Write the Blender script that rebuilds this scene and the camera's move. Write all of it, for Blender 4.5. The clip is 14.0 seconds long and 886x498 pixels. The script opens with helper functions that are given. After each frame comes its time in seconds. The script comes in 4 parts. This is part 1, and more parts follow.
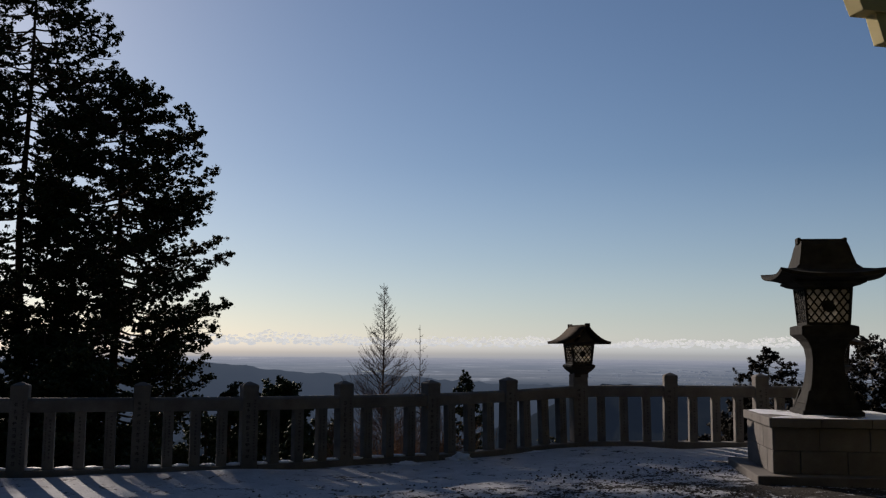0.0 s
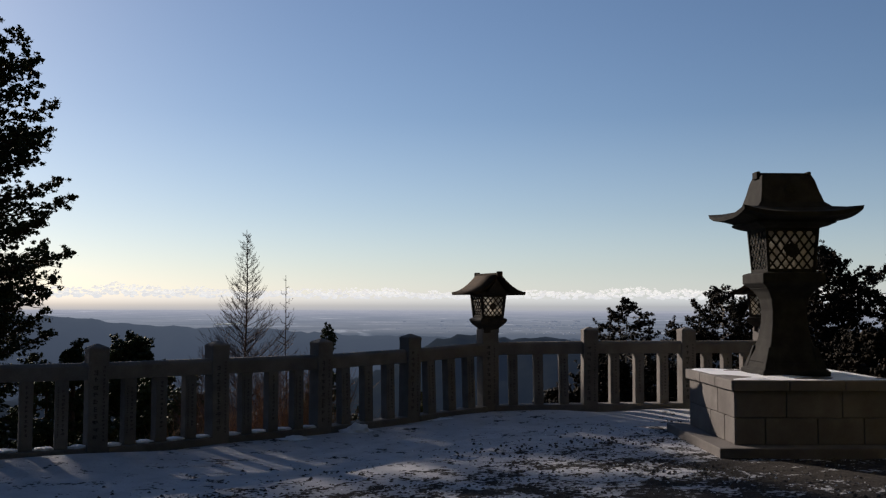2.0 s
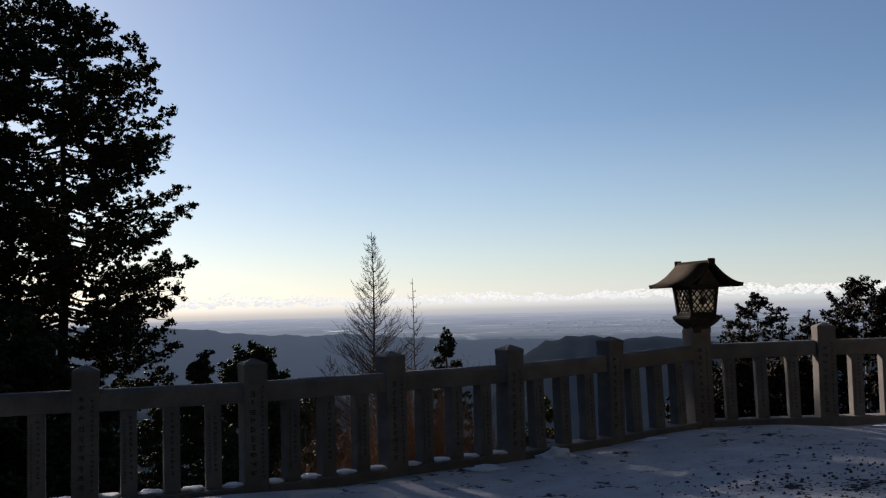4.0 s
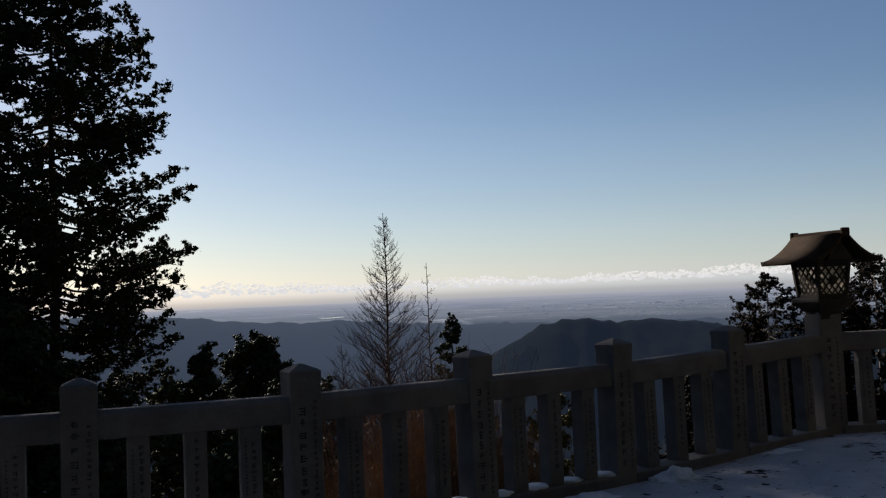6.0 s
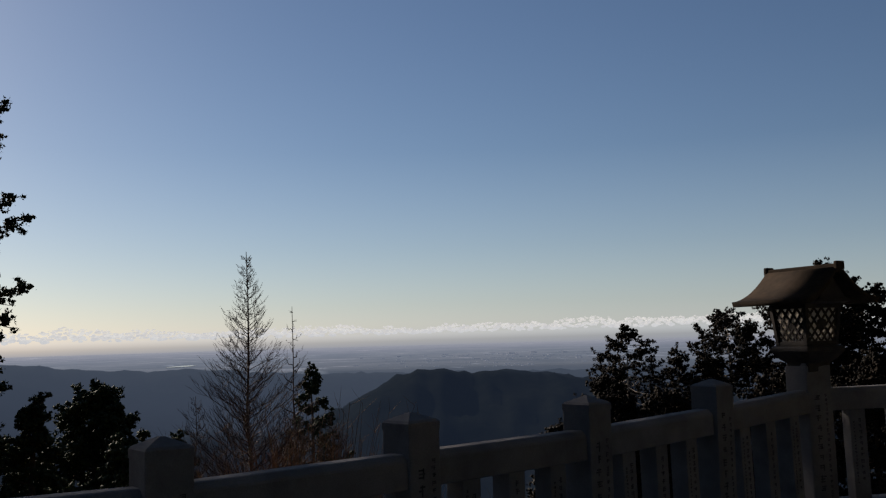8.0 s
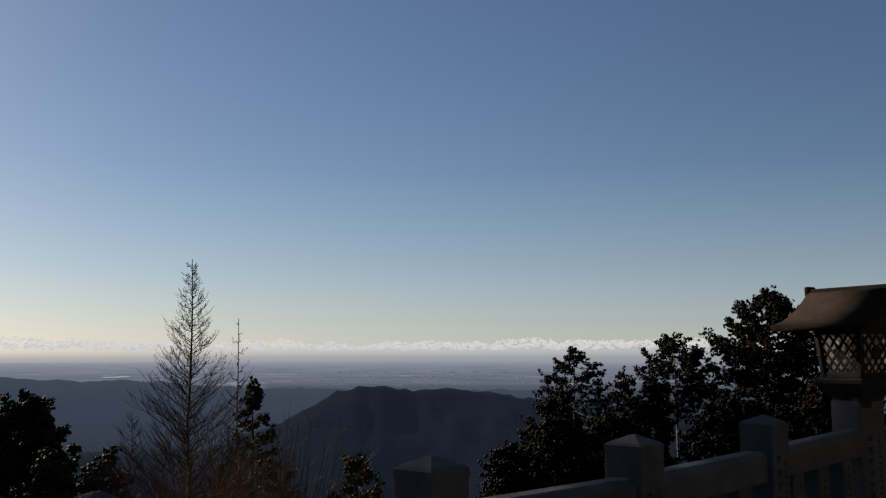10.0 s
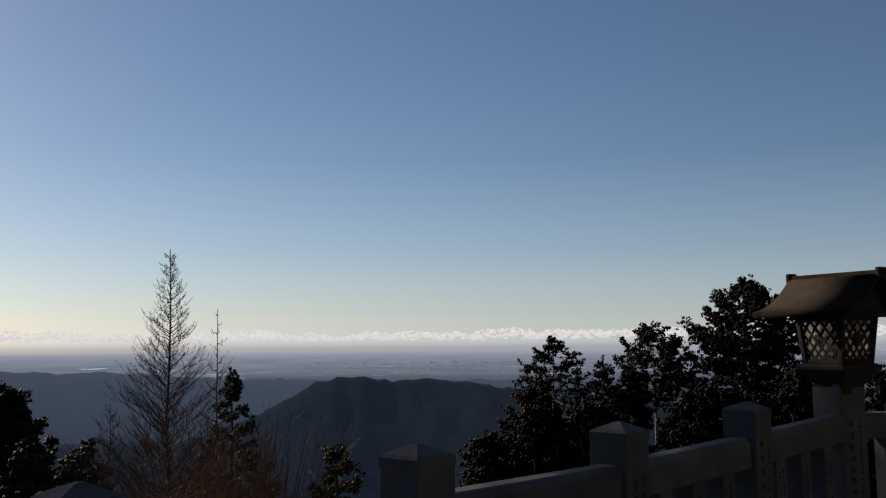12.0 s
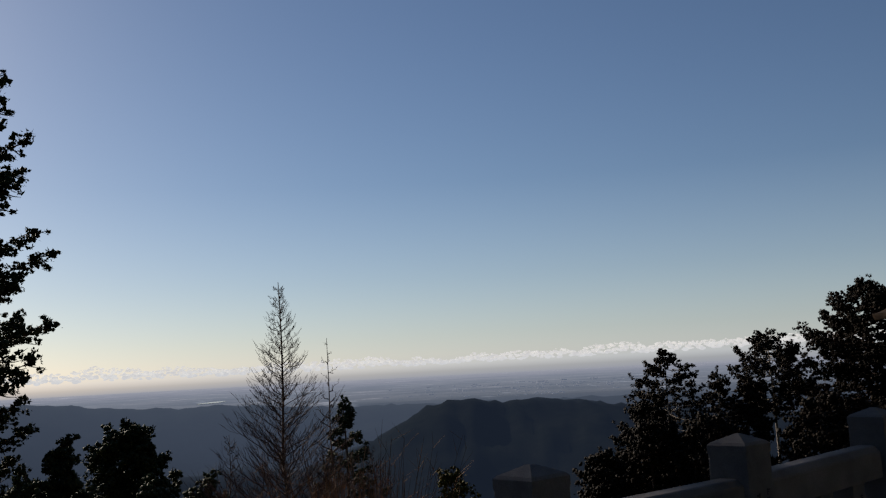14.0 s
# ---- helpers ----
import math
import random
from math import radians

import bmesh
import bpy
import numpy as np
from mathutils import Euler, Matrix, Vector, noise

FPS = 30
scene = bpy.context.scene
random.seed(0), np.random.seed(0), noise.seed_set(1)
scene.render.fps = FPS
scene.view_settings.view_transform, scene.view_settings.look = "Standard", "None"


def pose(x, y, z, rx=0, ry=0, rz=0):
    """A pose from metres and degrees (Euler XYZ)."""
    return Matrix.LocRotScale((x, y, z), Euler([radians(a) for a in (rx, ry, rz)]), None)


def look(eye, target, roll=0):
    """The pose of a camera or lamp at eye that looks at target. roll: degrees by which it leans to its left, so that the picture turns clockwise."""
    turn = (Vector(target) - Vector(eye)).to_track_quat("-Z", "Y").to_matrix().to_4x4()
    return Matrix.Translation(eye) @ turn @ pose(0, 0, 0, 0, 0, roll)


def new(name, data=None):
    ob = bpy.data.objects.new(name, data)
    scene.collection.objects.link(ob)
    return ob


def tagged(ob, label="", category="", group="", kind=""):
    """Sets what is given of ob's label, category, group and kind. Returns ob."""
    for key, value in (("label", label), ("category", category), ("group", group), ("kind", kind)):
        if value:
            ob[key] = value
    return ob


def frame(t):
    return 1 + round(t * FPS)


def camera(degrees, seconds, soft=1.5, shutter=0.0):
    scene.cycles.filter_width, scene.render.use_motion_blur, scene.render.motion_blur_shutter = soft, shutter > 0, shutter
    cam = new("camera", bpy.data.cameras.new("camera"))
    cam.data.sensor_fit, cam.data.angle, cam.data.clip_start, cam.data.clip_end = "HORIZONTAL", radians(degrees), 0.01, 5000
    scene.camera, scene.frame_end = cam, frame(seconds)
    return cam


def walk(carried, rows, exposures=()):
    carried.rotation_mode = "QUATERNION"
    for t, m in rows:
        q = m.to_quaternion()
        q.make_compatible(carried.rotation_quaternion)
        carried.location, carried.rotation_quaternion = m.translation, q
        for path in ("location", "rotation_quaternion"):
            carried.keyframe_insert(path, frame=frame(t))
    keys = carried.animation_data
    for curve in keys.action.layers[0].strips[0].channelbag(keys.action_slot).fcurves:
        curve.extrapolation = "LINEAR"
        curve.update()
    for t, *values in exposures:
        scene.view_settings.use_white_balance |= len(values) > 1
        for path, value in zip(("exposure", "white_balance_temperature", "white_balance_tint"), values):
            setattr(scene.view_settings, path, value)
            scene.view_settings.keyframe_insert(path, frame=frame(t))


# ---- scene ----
cam = camera(49.0, 14.0, soft=1.25)
PATH = [
    (0, (-0.208, 0.92, 1.646), (-0.18, 2.909, 1.854), 0.5),
    (0.2, (-0.256, 1.161, 1.64), (-0.213, 3.149, 1.855), 0.5),
    (0.3, (-0.279, 1.282, 1.637), (-0.253, 3.263, 1.915), 0.4),
    (0.5, (-0.321, 1.524, 1.635), (-0.267, 3.507, 1.889), -0.1),
    (0.7, (-0.357, 1.762, 1.641), (-0.228, 3.744, 1.874), -0.2),
    (0.8, (-0.376, 1.873, 1.645), (-0.186, 3.854, 1.849), -0),
    (1, (-0.418, 2.065, 1.651), (-0.135, 4.041, 1.784), 0.5),
    (1.2, (-0.467, 2.228, 1.641), (-0.14, 4.197, 1.77), 0.5),
    (1.3, (-0.482, 2.343, 1.636), (-0.16, 4.308, 1.826), 0.4),
    (1.5, (-0.493, 2.665, 1.635), (-0.206, 4.642, 1.725), 0.3),
    (1.7, (-0.541, 2.931, 1.643), (-0.244, 4.906, 1.733), 0.3),
    (1.8, (-0.578, 3.039, 1.649), (-0.255, 5.01, 1.754), 0.2),
    (2, (-0.652, 3.25, 1.657), (-0.329, 5.22, 1.768), 0.2),
    (2.2, (-0.708, 3.494, 1.649), (-0.388, 5.465, 1.768), 0),
    (2.3, (-0.731, 3.624, 1.642), (-0.445, 5.599, 1.773), -0.1),
    (2.5, (-0.783, 3.88, 1.63), (-0.586, 5.868, 1.72), -0.2),
    (2.7, (-0.852, 4.11, 1.626), (-0.701, 6.102, 1.729), -0.1),
    (2.8, (-0.891, 4.217, 1.625), (-0.733, 6.208, 1.734), -0.1),
    (3, (-0.971, 4.425, 1.625), (-0.778, 6.414, 1.713), -0.1),
    (3.2, (-1.048, 4.636, 1.625), (-0.804, 6.618, 1.735), -0.3),
    (3.3, (-1.086, 4.744, 1.624), (-0.821, 6.724, 1.7), -0.5),
    (3.5, (-1.171, 4.966, 1.622), (-0.944, 6.952, 1.682), -0.7),
    (3.7, (-1.267, 5.196, 1.611), (-1.126, 7.187, 1.732), -0.5),
    (5.8, (-2.0, 7.474, 1.614), (-1.904, 9.469, 1.712), -4.1),
    (6, (-2.054, 7.698, 1.643), (-1.929, 9.692, 1.732), -2.3),
    (6.2, (-2.092, 7.945, 1.641), (-1.955, 9.939, 1.729), -1.9),
    (6.3, (-2.105, 8.076, 1.636), (-1.971, 10.067, 1.77), -1.9),
    (6.5, (-2.117, 8.341, 1.613), (-2.034, 10.329, 1.81), -1.9),
    (6.7, (-2.12, 8.589, 1.58), (-2.043, 10.578, 1.776), -2),
    (6.8, (-2.142, 8.689, 1.588), (-1.93, 10.668, 1.786), -2.1),
    (7, (-2.212, 8.861, 1.611), (-1.799, 10.809, 1.802), -2.2),
    (7.2, (-2.245, 9.04, 1.61), (-1.809, 10.982, 1.8), -2.1),
    (9.3, (-2.349, 11.075, 1.579), (-1.99, 13.036, 1.741), -0.1),
    (9.5, (-2.349, 11.156, 1.582), (-1.994, 13.115, 1.773), 0),
    (9.7, (-2.364, 11.155, 1.595), (-2.005, 13.113, 1.789), -0),
    (9.8, (-2.38, 11.154, 1.603), (-1.989, 13.105, 1.802), -0.1),
    (10, (-2.421, 11.153, 1.611), (-1.893, 13.07, 1.826), -0.1),
    (10.2, (-2.46, 11.156, 1.606), (-1.857, 13.05, 1.834), 0),
    (10.3, (-2.475, 11.162, 1.603), (-1.865, 13.052, 1.832), 0.1),
    (10.5, (-2.489, 11.183, 1.598), (-1.889, 13.077, 1.832), 0.2),
    (10.7, (-2.476, 11.219, 1.6), (-1.895, 13.121, 1.81), 0.4),
    (11, (-2.452, 11.254, 1.603), (-1.93, 13.173, 1.818), 1),
    (11.2, (-2.452, 11.249, 1.602), (-1.954, 13.175, 1.811), 1.2),
    (11.5, (-2.453, 11.229, 1.601), (-2.003, 13.167, 1.802), 1.2),
    (11.7, (-2.449, 11.212, 1.6), (-1.98, 13.147, 1.79), 0.8),
    (12, (-2.435, 11.198, 1.599), (-1.865, 13.105, 1.794), -0.4),
    (12.2, (-2.425, 11.208, 1.598), (-1.818, 13.104, 1.787), -0.6),
    (12.5, (-2.417, 11.225, 1.598), (-1.753, 13.102, 1.792), -0.5),
    (12.7, (-2.437, 11.21, 1.603), (-1.765, 13.085, 1.786), -0.6),
    (13, (-2.474, 11.179, 1.611), (-1.84, 13.067, 1.802), -1),
    (13.2, (-2.467, 11.175, 1.611), (-1.833, 13.062, 1.809), -1.3),
    (13.3, (-2.46, 11.174, 1.611), (-1.823, 13.059, 1.82), -1.5),
    (13.5, (-2.445, 11.174, 1.611), (-1.807, 13.056, 1.841), -1.8),
    (13.7, (-2.436, 11.18, 1.609), (-1.847, 13.077, 1.842), -2.2),
    (13.8, (-2.433, 11.186, 1.606), (-1.912, 13.103, 1.842), -2.5),
    (14, (-2.43, 11.202, 1.6), (-2.063, 13.153, 1.843), -3.1),
]
WB = (5890, 14)
EXPOSURES = [(t, stops + 0.415, *WB) for t, stops in ((0, -0.42), (0.5, -0.54), (1.0, -0.43), (1.2, -0.15), (1.5, -0.18), (2.0, -0.1), (2.5, -0.08), (3.0, -0.1), (3.5, 0.05), (5.8, -0.16), (6.0, -0.2), (6.5, -0.42), (7.0, -0.46), (9.5, -0.45), (10.0, -0.48), (11.0, -0.33), (12.0, -0.33), (13.0, -0.19), (13.5, -0.18), (14.0, -0.4))]
walk(cam, [(t, look(eye, target, roll)) for t, eye, target, roll in PATH], EXPOSURES)

# ---- world, sun, exposure ----
SUN_AZ, SUN_EL = -30.3, 21.9          # degrees from +y (left negative), above the horizon
world = bpy.data.worlds.new("world")
scene.world = world
world.use_nodes = True
wn = world.node_tree.nodes
sky = wn.new("ShaderNodeTexSky")
sky.sky_type = "NISHITA"
sky.sun_disc = False
sky.sun_elevation = radians(SUN_EL)
sky.sun_rotation = radians(SUN_AZ)
sky.altitude = 800
sky.air_density, sky.dust_density, sky.ozone_density = 1.0, 0.6, 1.7
wn["Background"].inputs[1].default_value = 0.05625
world.node_tree.links.new(sky.outputs[0], wn["Background"].inputs[0])
sun = new("sun", bpy.data.lights.new("sun", "SUN"))
sun.data.energy, sun.data.angle, sun.data.color = 4.7, radians(0.6), (1.0, 0.82, 0.62)
sa, se = radians(SUN_AZ), radians(SUN_EL)
sun.matrix_world = look((math.sin(sa) * math.cos(se) * 50, math.cos(sa) * math.cos(se) * 50, math.sin(se) * 50), (0, 0, 0))


# ---- materials ----
class Mat:
    """A node material with a principled shader and a few shorthands."""

    def __init__(self, name, rough=0.8, metal=0.0):
        self.m = bpy.data.materials.new(name)
        self.m.use_nodes = True
        self.t = self.m.node_tree
        self.b = self.t.nodes["Principled BSDF"]
        self.b.inputs["Roughness"].default_value = rough
        self.b.inputs["Metallic"].default_value = metal
        self.b.inputs["Specular IOR Level"].default_value = 0.3
        self.pos = self.node("ShaderNodeNewGeometry").outputs["Position"]

    def node(self, kind):
        return self.t.nodes.new(kind)

    def link(self, a, b):
        self.t.links.new(a, b)

    def noise(self, scale, detail=4, rough=0.6, coords=None):
        n = self.node("ShaderNodeTexNoise")
        n.inputs["Scale"].default_value, n.inputs["Detail"].default_value, n.inputs["Roughness"].default_value = scale, detail, rough
        self.link(coords or self.pos, n.inputs["Vector"])
        return n.outputs["Fac"]

    def ramp(self, fac, *stops):
        r = self.node("ShaderNodeValToRGB")
        el = r.color_ramp.elements
        while len(el) < len(stops):
            el.new(0.5)
        for e, (p, c) in zip(el, stops):
            e.position, e.color = p, (*c, 1) if len(c) == 3 else c
        self.link(fac, r.inputs[0])
        return r.outputs[0]

    def mix(self, fac, a, b, how="MIX"):
        m = self.node("ShaderNodeMix")
        m.data_type, m.blend_type = "RGBA", how
        for slot, v in ((0, fac), (6, a), (7, b)):
            if isinstance(v, (int, float)):
                m.inputs[slot].default_value = v
            elif isinstance(v, tuple):
                m.inputs[slot].default_value = (*v, 1)
            else:
                self.link(v, m.inputs[slot])
        return m.outputs[2]

    def math(self, how, a, b=0.0):
        m = self.node("ShaderNodeMath")
        m.operation = how
        for slot, v in ((0, a), (1, b)):
            if isinstance(v, (int, float)):
                m.inputs[slot].default_value = v
            else:
                self.link(v, m.inputs[slot])
        return m.outputs[0]

    def color(self, out):
        if isinstance(out, tuple):
            self.b.inputs["Base Color"].default_value = (*out, 1)
        else:
            self.link(out, self.b.inputs["Base Color"])
        return self

    def bump(self, height, strength=0.3, distance=0.01):
        n = self.node("ShaderNodeBump")
        n.inputs["Strength"].default_value, n.inputs["Distance"].default_value = strength, distance
        self.link(height, n.inputs["Height"])
        self.link(n.outputs[0], self.b.inputs["Normal"])
        return self


def stone_material(name, dark, light, stain):
    m = Mat(name, 0.9)
    m.b.inputs["Specular IOR Level"].default_value = 0.15
    info = m.node("ShaderNodeObjectInfo").outputs["Random"]
    grain = m.noise(160, 3)
    c = m.ramp(m.noise(3.5, 5), (0.3, dark), (0.7, light))
    c = m.mix(m.ramp(grain, (0.35, (0, 0, 0)), (0.65, (0.35,) * 3)), c, stain)
    c = m.mix(m.ramp(m.noise(1.2, 6, 0.7), (0.5, (0, 0, 0)), (0.7, (0.6,) * 3)), c, stain)
    c = m.mix(m.math("MULTIPLY", info, 0.25), c, stain)
    m.color(c)
    return m.bump(m.math("ADD", grain, m.noise(25, 4)), 0.35, 0.006).m


GRANITE = stone_material("granite", (0.150, 0.140, 0.132), (0.245, 0.230, 0.218), (0.082, 0.075, 0.070))
BLOCK = stone_material("cut_stone", (0.14, 0.131, 0.124), (0.21, 0.197, 0.186), (0.088, 0.08, 0.074))

m = Mat("dark_bronze", 0.85, 0.05)
m.color(m.mix(m.ramp(m.noise(6, 5), (0.4, (0, 0, 0)), (0.7, (1, 1, 1))), (0.013, 0.012, 0.011), (0.026, 0.026, 0.022)))
m.b.inputs["Specular IOR Level"].default_value = 0.1
BRONZE = m.bump(m.noise(60), 0.25, 0.004).m

m = Mat("weathered_roof", 0.9)
m.b.inputs["Specular IOR Level"].default_value = 0.08
m.color(m.ramp(m.noise(9, 6), (0.3, (0.024, 0.018, 0.012)), (0.7, (0.055, 0.038, 0.024))))
ROOF = m.bump(m.noise(70), 0.3, 0.004).m

m = Mat("dark_wood", 0.7)
m.color(m.ramp(m.noise(14, 5), (0.3, (0.018, 0.014, 0.012)), (0.7, (0.045, 0.035, 0.027))))
WOOD = m.bump(m.noise(90), 0.25, 0.003).m

def paper_material(name, dark, light, passed, sheerness):
    """Paper that lets light through, and a little of the view behind it."""
    m = Mat(name, 0.6)
    m.color(m.ramp(m.noise(5), (0.3, dark), (0.7, light)))
    glow, both = m.node("ShaderNodeBsdfTranslucent"), m.node("ShaderNodeMixShader")
    glow.inputs["Color"].default_value = (*passed, 1)
    both.inputs[0].default_value = 0.6
    m.link(m.b.outputs[0], both.inputs[1])
    m.link(glow.outputs[0], both.inputs[2])
    sheer, last = m.node("ShaderNodeBsdfTransparent"), m.node("ShaderNodeMixShader")
    sheer.inputs["Color"].default_value = (0.95, 0.93, 0.88, 1)
    last.inputs[0].default_value = sheerness
    m.link(both.outputs[0], last.inputs[1])
    m.link(sheer.outputs[0], last.inputs[2])
    m.link(last.outputs[0], m.t.nodes["Material Output"].inputs["Surface"])
    return m.m


PAPER = paper_material("lantern_paper", (0.36, 0.33, 0.28), (0.5, 0.46, 0.40), (0.6, 0.56, 0.48), 0.14)
# lit copy of the same paper: paler and sheerer, so these panes look brighter
LIT_PAPER = paper_material("lit_lantern_paper", (0.5, 0.46, 0.38), (0.66, 0.61, 0.52), (0.76, 0.71, 0.61), 0.34)

m = Mat("gold_leaf", 0.45, 0.1)
m.color(m.ramp(m.noise(2.5, 5), (0.3, (0.76, 0.63, 0.27)), (0.7, (0.86, 0.74, 0.38))))
GOLD = m.bump(m.noise(30), 0.12, 0.003).m

m = Mat("ink", 0.9)
m.color(m.ramp(m.noise(40), (0.35, (0.02, 0.02, 0.02)), (0.7, (0.085, 0.083, 0.08))))
INK = m.m

m = Mat("snow", 0.7)
m.color(m.ramp(m.noise(4, 5), (0.3, (0.74, 0.76, 0.8)), (0.7, (0.86, 0.87, 0.9))))
SNOW = m.bump(m.math("ADD", m.noise(9, 6), m.noise(50, 4)), 0.6, 0.03).m

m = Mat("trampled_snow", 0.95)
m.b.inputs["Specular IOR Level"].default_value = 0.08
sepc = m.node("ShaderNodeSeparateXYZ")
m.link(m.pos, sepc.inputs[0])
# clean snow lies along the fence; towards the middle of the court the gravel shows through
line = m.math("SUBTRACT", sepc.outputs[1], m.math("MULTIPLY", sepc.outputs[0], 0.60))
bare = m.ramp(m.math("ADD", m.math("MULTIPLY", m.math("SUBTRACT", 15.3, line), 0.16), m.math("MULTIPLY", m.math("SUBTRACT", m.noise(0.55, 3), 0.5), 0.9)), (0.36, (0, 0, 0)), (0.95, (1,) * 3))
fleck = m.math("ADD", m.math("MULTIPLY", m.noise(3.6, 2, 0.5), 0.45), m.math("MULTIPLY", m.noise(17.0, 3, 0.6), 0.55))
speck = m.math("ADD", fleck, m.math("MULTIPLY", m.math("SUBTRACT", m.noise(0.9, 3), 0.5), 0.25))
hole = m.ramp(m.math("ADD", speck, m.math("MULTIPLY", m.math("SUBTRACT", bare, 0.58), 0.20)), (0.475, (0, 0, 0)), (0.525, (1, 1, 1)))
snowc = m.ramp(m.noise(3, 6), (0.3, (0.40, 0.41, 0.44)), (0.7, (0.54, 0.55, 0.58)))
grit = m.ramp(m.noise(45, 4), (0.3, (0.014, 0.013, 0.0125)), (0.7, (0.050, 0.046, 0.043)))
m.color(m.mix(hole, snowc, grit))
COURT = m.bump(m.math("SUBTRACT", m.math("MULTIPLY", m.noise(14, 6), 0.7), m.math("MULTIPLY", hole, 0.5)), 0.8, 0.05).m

m = Mat("hillside", 0.95)
c = m.ramp(m.noise(0.5, 6), (0.35, (0.022, 0.018, 0.011)), (0.65, (0.06, 0.042, 0.022)))
m.color(m.mix(m.ramp(m.noise(0.12, 5, 0.7), (0.72, (0, 0, 0)), (0.75, (1, 1, 1))), c, (0.7, 0.72, 0.76)))
HILLSIDE = m.bump(m.noise(2.5, 6), 0.8, 0.3).m


# near-black slope out of view, kept dark to cut bounced light
m = Mat("unseen_dark_slope", 1.0)
m.b.inputs["Specular IOR Level"].default_value = 0.0
m.color(m.ramp(m.noise(0.6, 6, 0.7), (0.35, (0.010, 0.014, 0.008)), (0.7, (0.030, 0.036, 0.020))))
UNSEEN_SLOPE = m.bump(m.noise(0.9, 5), 1.0, 1.5).m


def distance_material(name):
    """Far woods and fields; hazy airlight is painted over them as emission by distance."""
    m = Mat(name, 1.0)
    m.b.inputs["Specular IOR Level"].default_value = 0.0
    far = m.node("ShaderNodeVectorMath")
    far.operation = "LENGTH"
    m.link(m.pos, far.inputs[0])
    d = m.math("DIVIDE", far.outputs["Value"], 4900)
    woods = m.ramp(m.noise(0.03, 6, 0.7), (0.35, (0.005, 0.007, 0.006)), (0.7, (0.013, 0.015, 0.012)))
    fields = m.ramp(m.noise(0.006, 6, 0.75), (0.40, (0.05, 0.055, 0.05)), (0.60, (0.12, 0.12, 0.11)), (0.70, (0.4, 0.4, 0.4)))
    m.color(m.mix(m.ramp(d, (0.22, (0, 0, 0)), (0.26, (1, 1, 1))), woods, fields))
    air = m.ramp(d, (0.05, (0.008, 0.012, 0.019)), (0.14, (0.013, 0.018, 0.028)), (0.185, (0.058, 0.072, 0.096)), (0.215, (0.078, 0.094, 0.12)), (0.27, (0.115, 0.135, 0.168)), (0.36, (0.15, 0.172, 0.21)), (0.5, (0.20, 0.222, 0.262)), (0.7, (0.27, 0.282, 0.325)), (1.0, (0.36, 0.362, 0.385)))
    # bright glints of water and towns, painted into the emission by stretched noise
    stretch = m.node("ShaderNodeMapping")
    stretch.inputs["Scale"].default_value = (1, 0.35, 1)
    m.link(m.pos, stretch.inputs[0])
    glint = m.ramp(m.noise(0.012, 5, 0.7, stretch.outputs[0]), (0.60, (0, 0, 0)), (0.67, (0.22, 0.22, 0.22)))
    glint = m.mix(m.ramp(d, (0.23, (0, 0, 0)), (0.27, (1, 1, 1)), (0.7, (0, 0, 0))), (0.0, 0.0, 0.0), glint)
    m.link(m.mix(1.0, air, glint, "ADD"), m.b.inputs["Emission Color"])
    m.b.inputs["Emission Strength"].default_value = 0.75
    return m.m


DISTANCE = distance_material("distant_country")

m = Mat("cloud", 1.0)
m.color((0.30, 0.29, 0.27))
# the clouds' sunlit cream is mostly painted in as emission
m.link(m.ramp(m.noise(0.03, 4), (0.40, (0.80, 0.68, 0.52)), (0.60, (1.0, 0.88, 0.68))), m.b.inputs["Emission Color"])
m.b.inputs["Emission Strength"].default_value = 0.63
CLOUD = m.m


def leaf_material(name, dark, light):
    m = Mat(name, 0.7)
    geo = m.node("ShaderNodeNewGeometry")
    m.color(m.mix(m.noise(0.5, 4), m.ramp(geo.outputs["Random Per Island"], (0.0, dark), (1.0, light)), dark))
    m.b.inputs["Specular IOR Level"].default_value = 0.08
    return m.m


CEDAR = leaf_material("cedar_leaf", (0.034, 0.046, 0.022), (0.085, 0.098, 0.042))
RUSSET = leaf_material("winter_cedar_leaf", (0.012, 0.011, 0.007), (0.034, 0.023, 0.013))
PINE = leaf_material("pine_leaf", (0.028, 0.040, 0.020), (0.068, 0.082, 0.036))
GOLDLEAF = leaf_material("yellowing_leaf", (0.05, 0.05, 0.012), (0.16, 0.13, 0.025))


def bark_material(name, dark, light):
    m = Mat(name, 0.9)
    m.color(m.ramp(m.noise(6, 5), (0.3, dark), (0.7, light)))
    return m.bump(m.noise(25), 0.5, 0.02).m


BARK = bark_material("cedar_bark", (0.05, 0.035, 0.025), (0.13, 0.09, 0.065))
TWIG = bark_material("bare_twig", (0.055, 0.04, 0.036), (0.15, 0.11, 0.095))
PALEBARK = bark_material("pale_bark", (0.22, 0.19, 0.15), (0.45, 0.40, 0.33))
REED = bark_material("dry_brush", (0.15, 0.085, 0.045), (0.33, 0.20, 0.105))


# ---- building helpers ----
def link_mesh(name, bm, material, parent=None, label="", smooth=False):
    me = bpy.data.meshes.new(name)
    bm.to_mesh(me)
    bm.free()
    if smooth:
        me.polygons.foreach_set("use_smooth", [True] * len(me.polygons))
    for mat in material if isinstance(material, list) else [material]:
        me.materials.append(mat)
    ob = new(name, me)
    if parent is not None:
        ob.parent = parent
    return tagged(ob, label)


def part(name, bm, material, parent, label="", smooth=False):
    return link_mesh(name, bm, material, parent, label, smooth)


def thing(name, m, label, category, group="", kind=""):
    ob = new(name)
    ob.matrix_world = m
    return tagged(ob, label, category, group, kind)


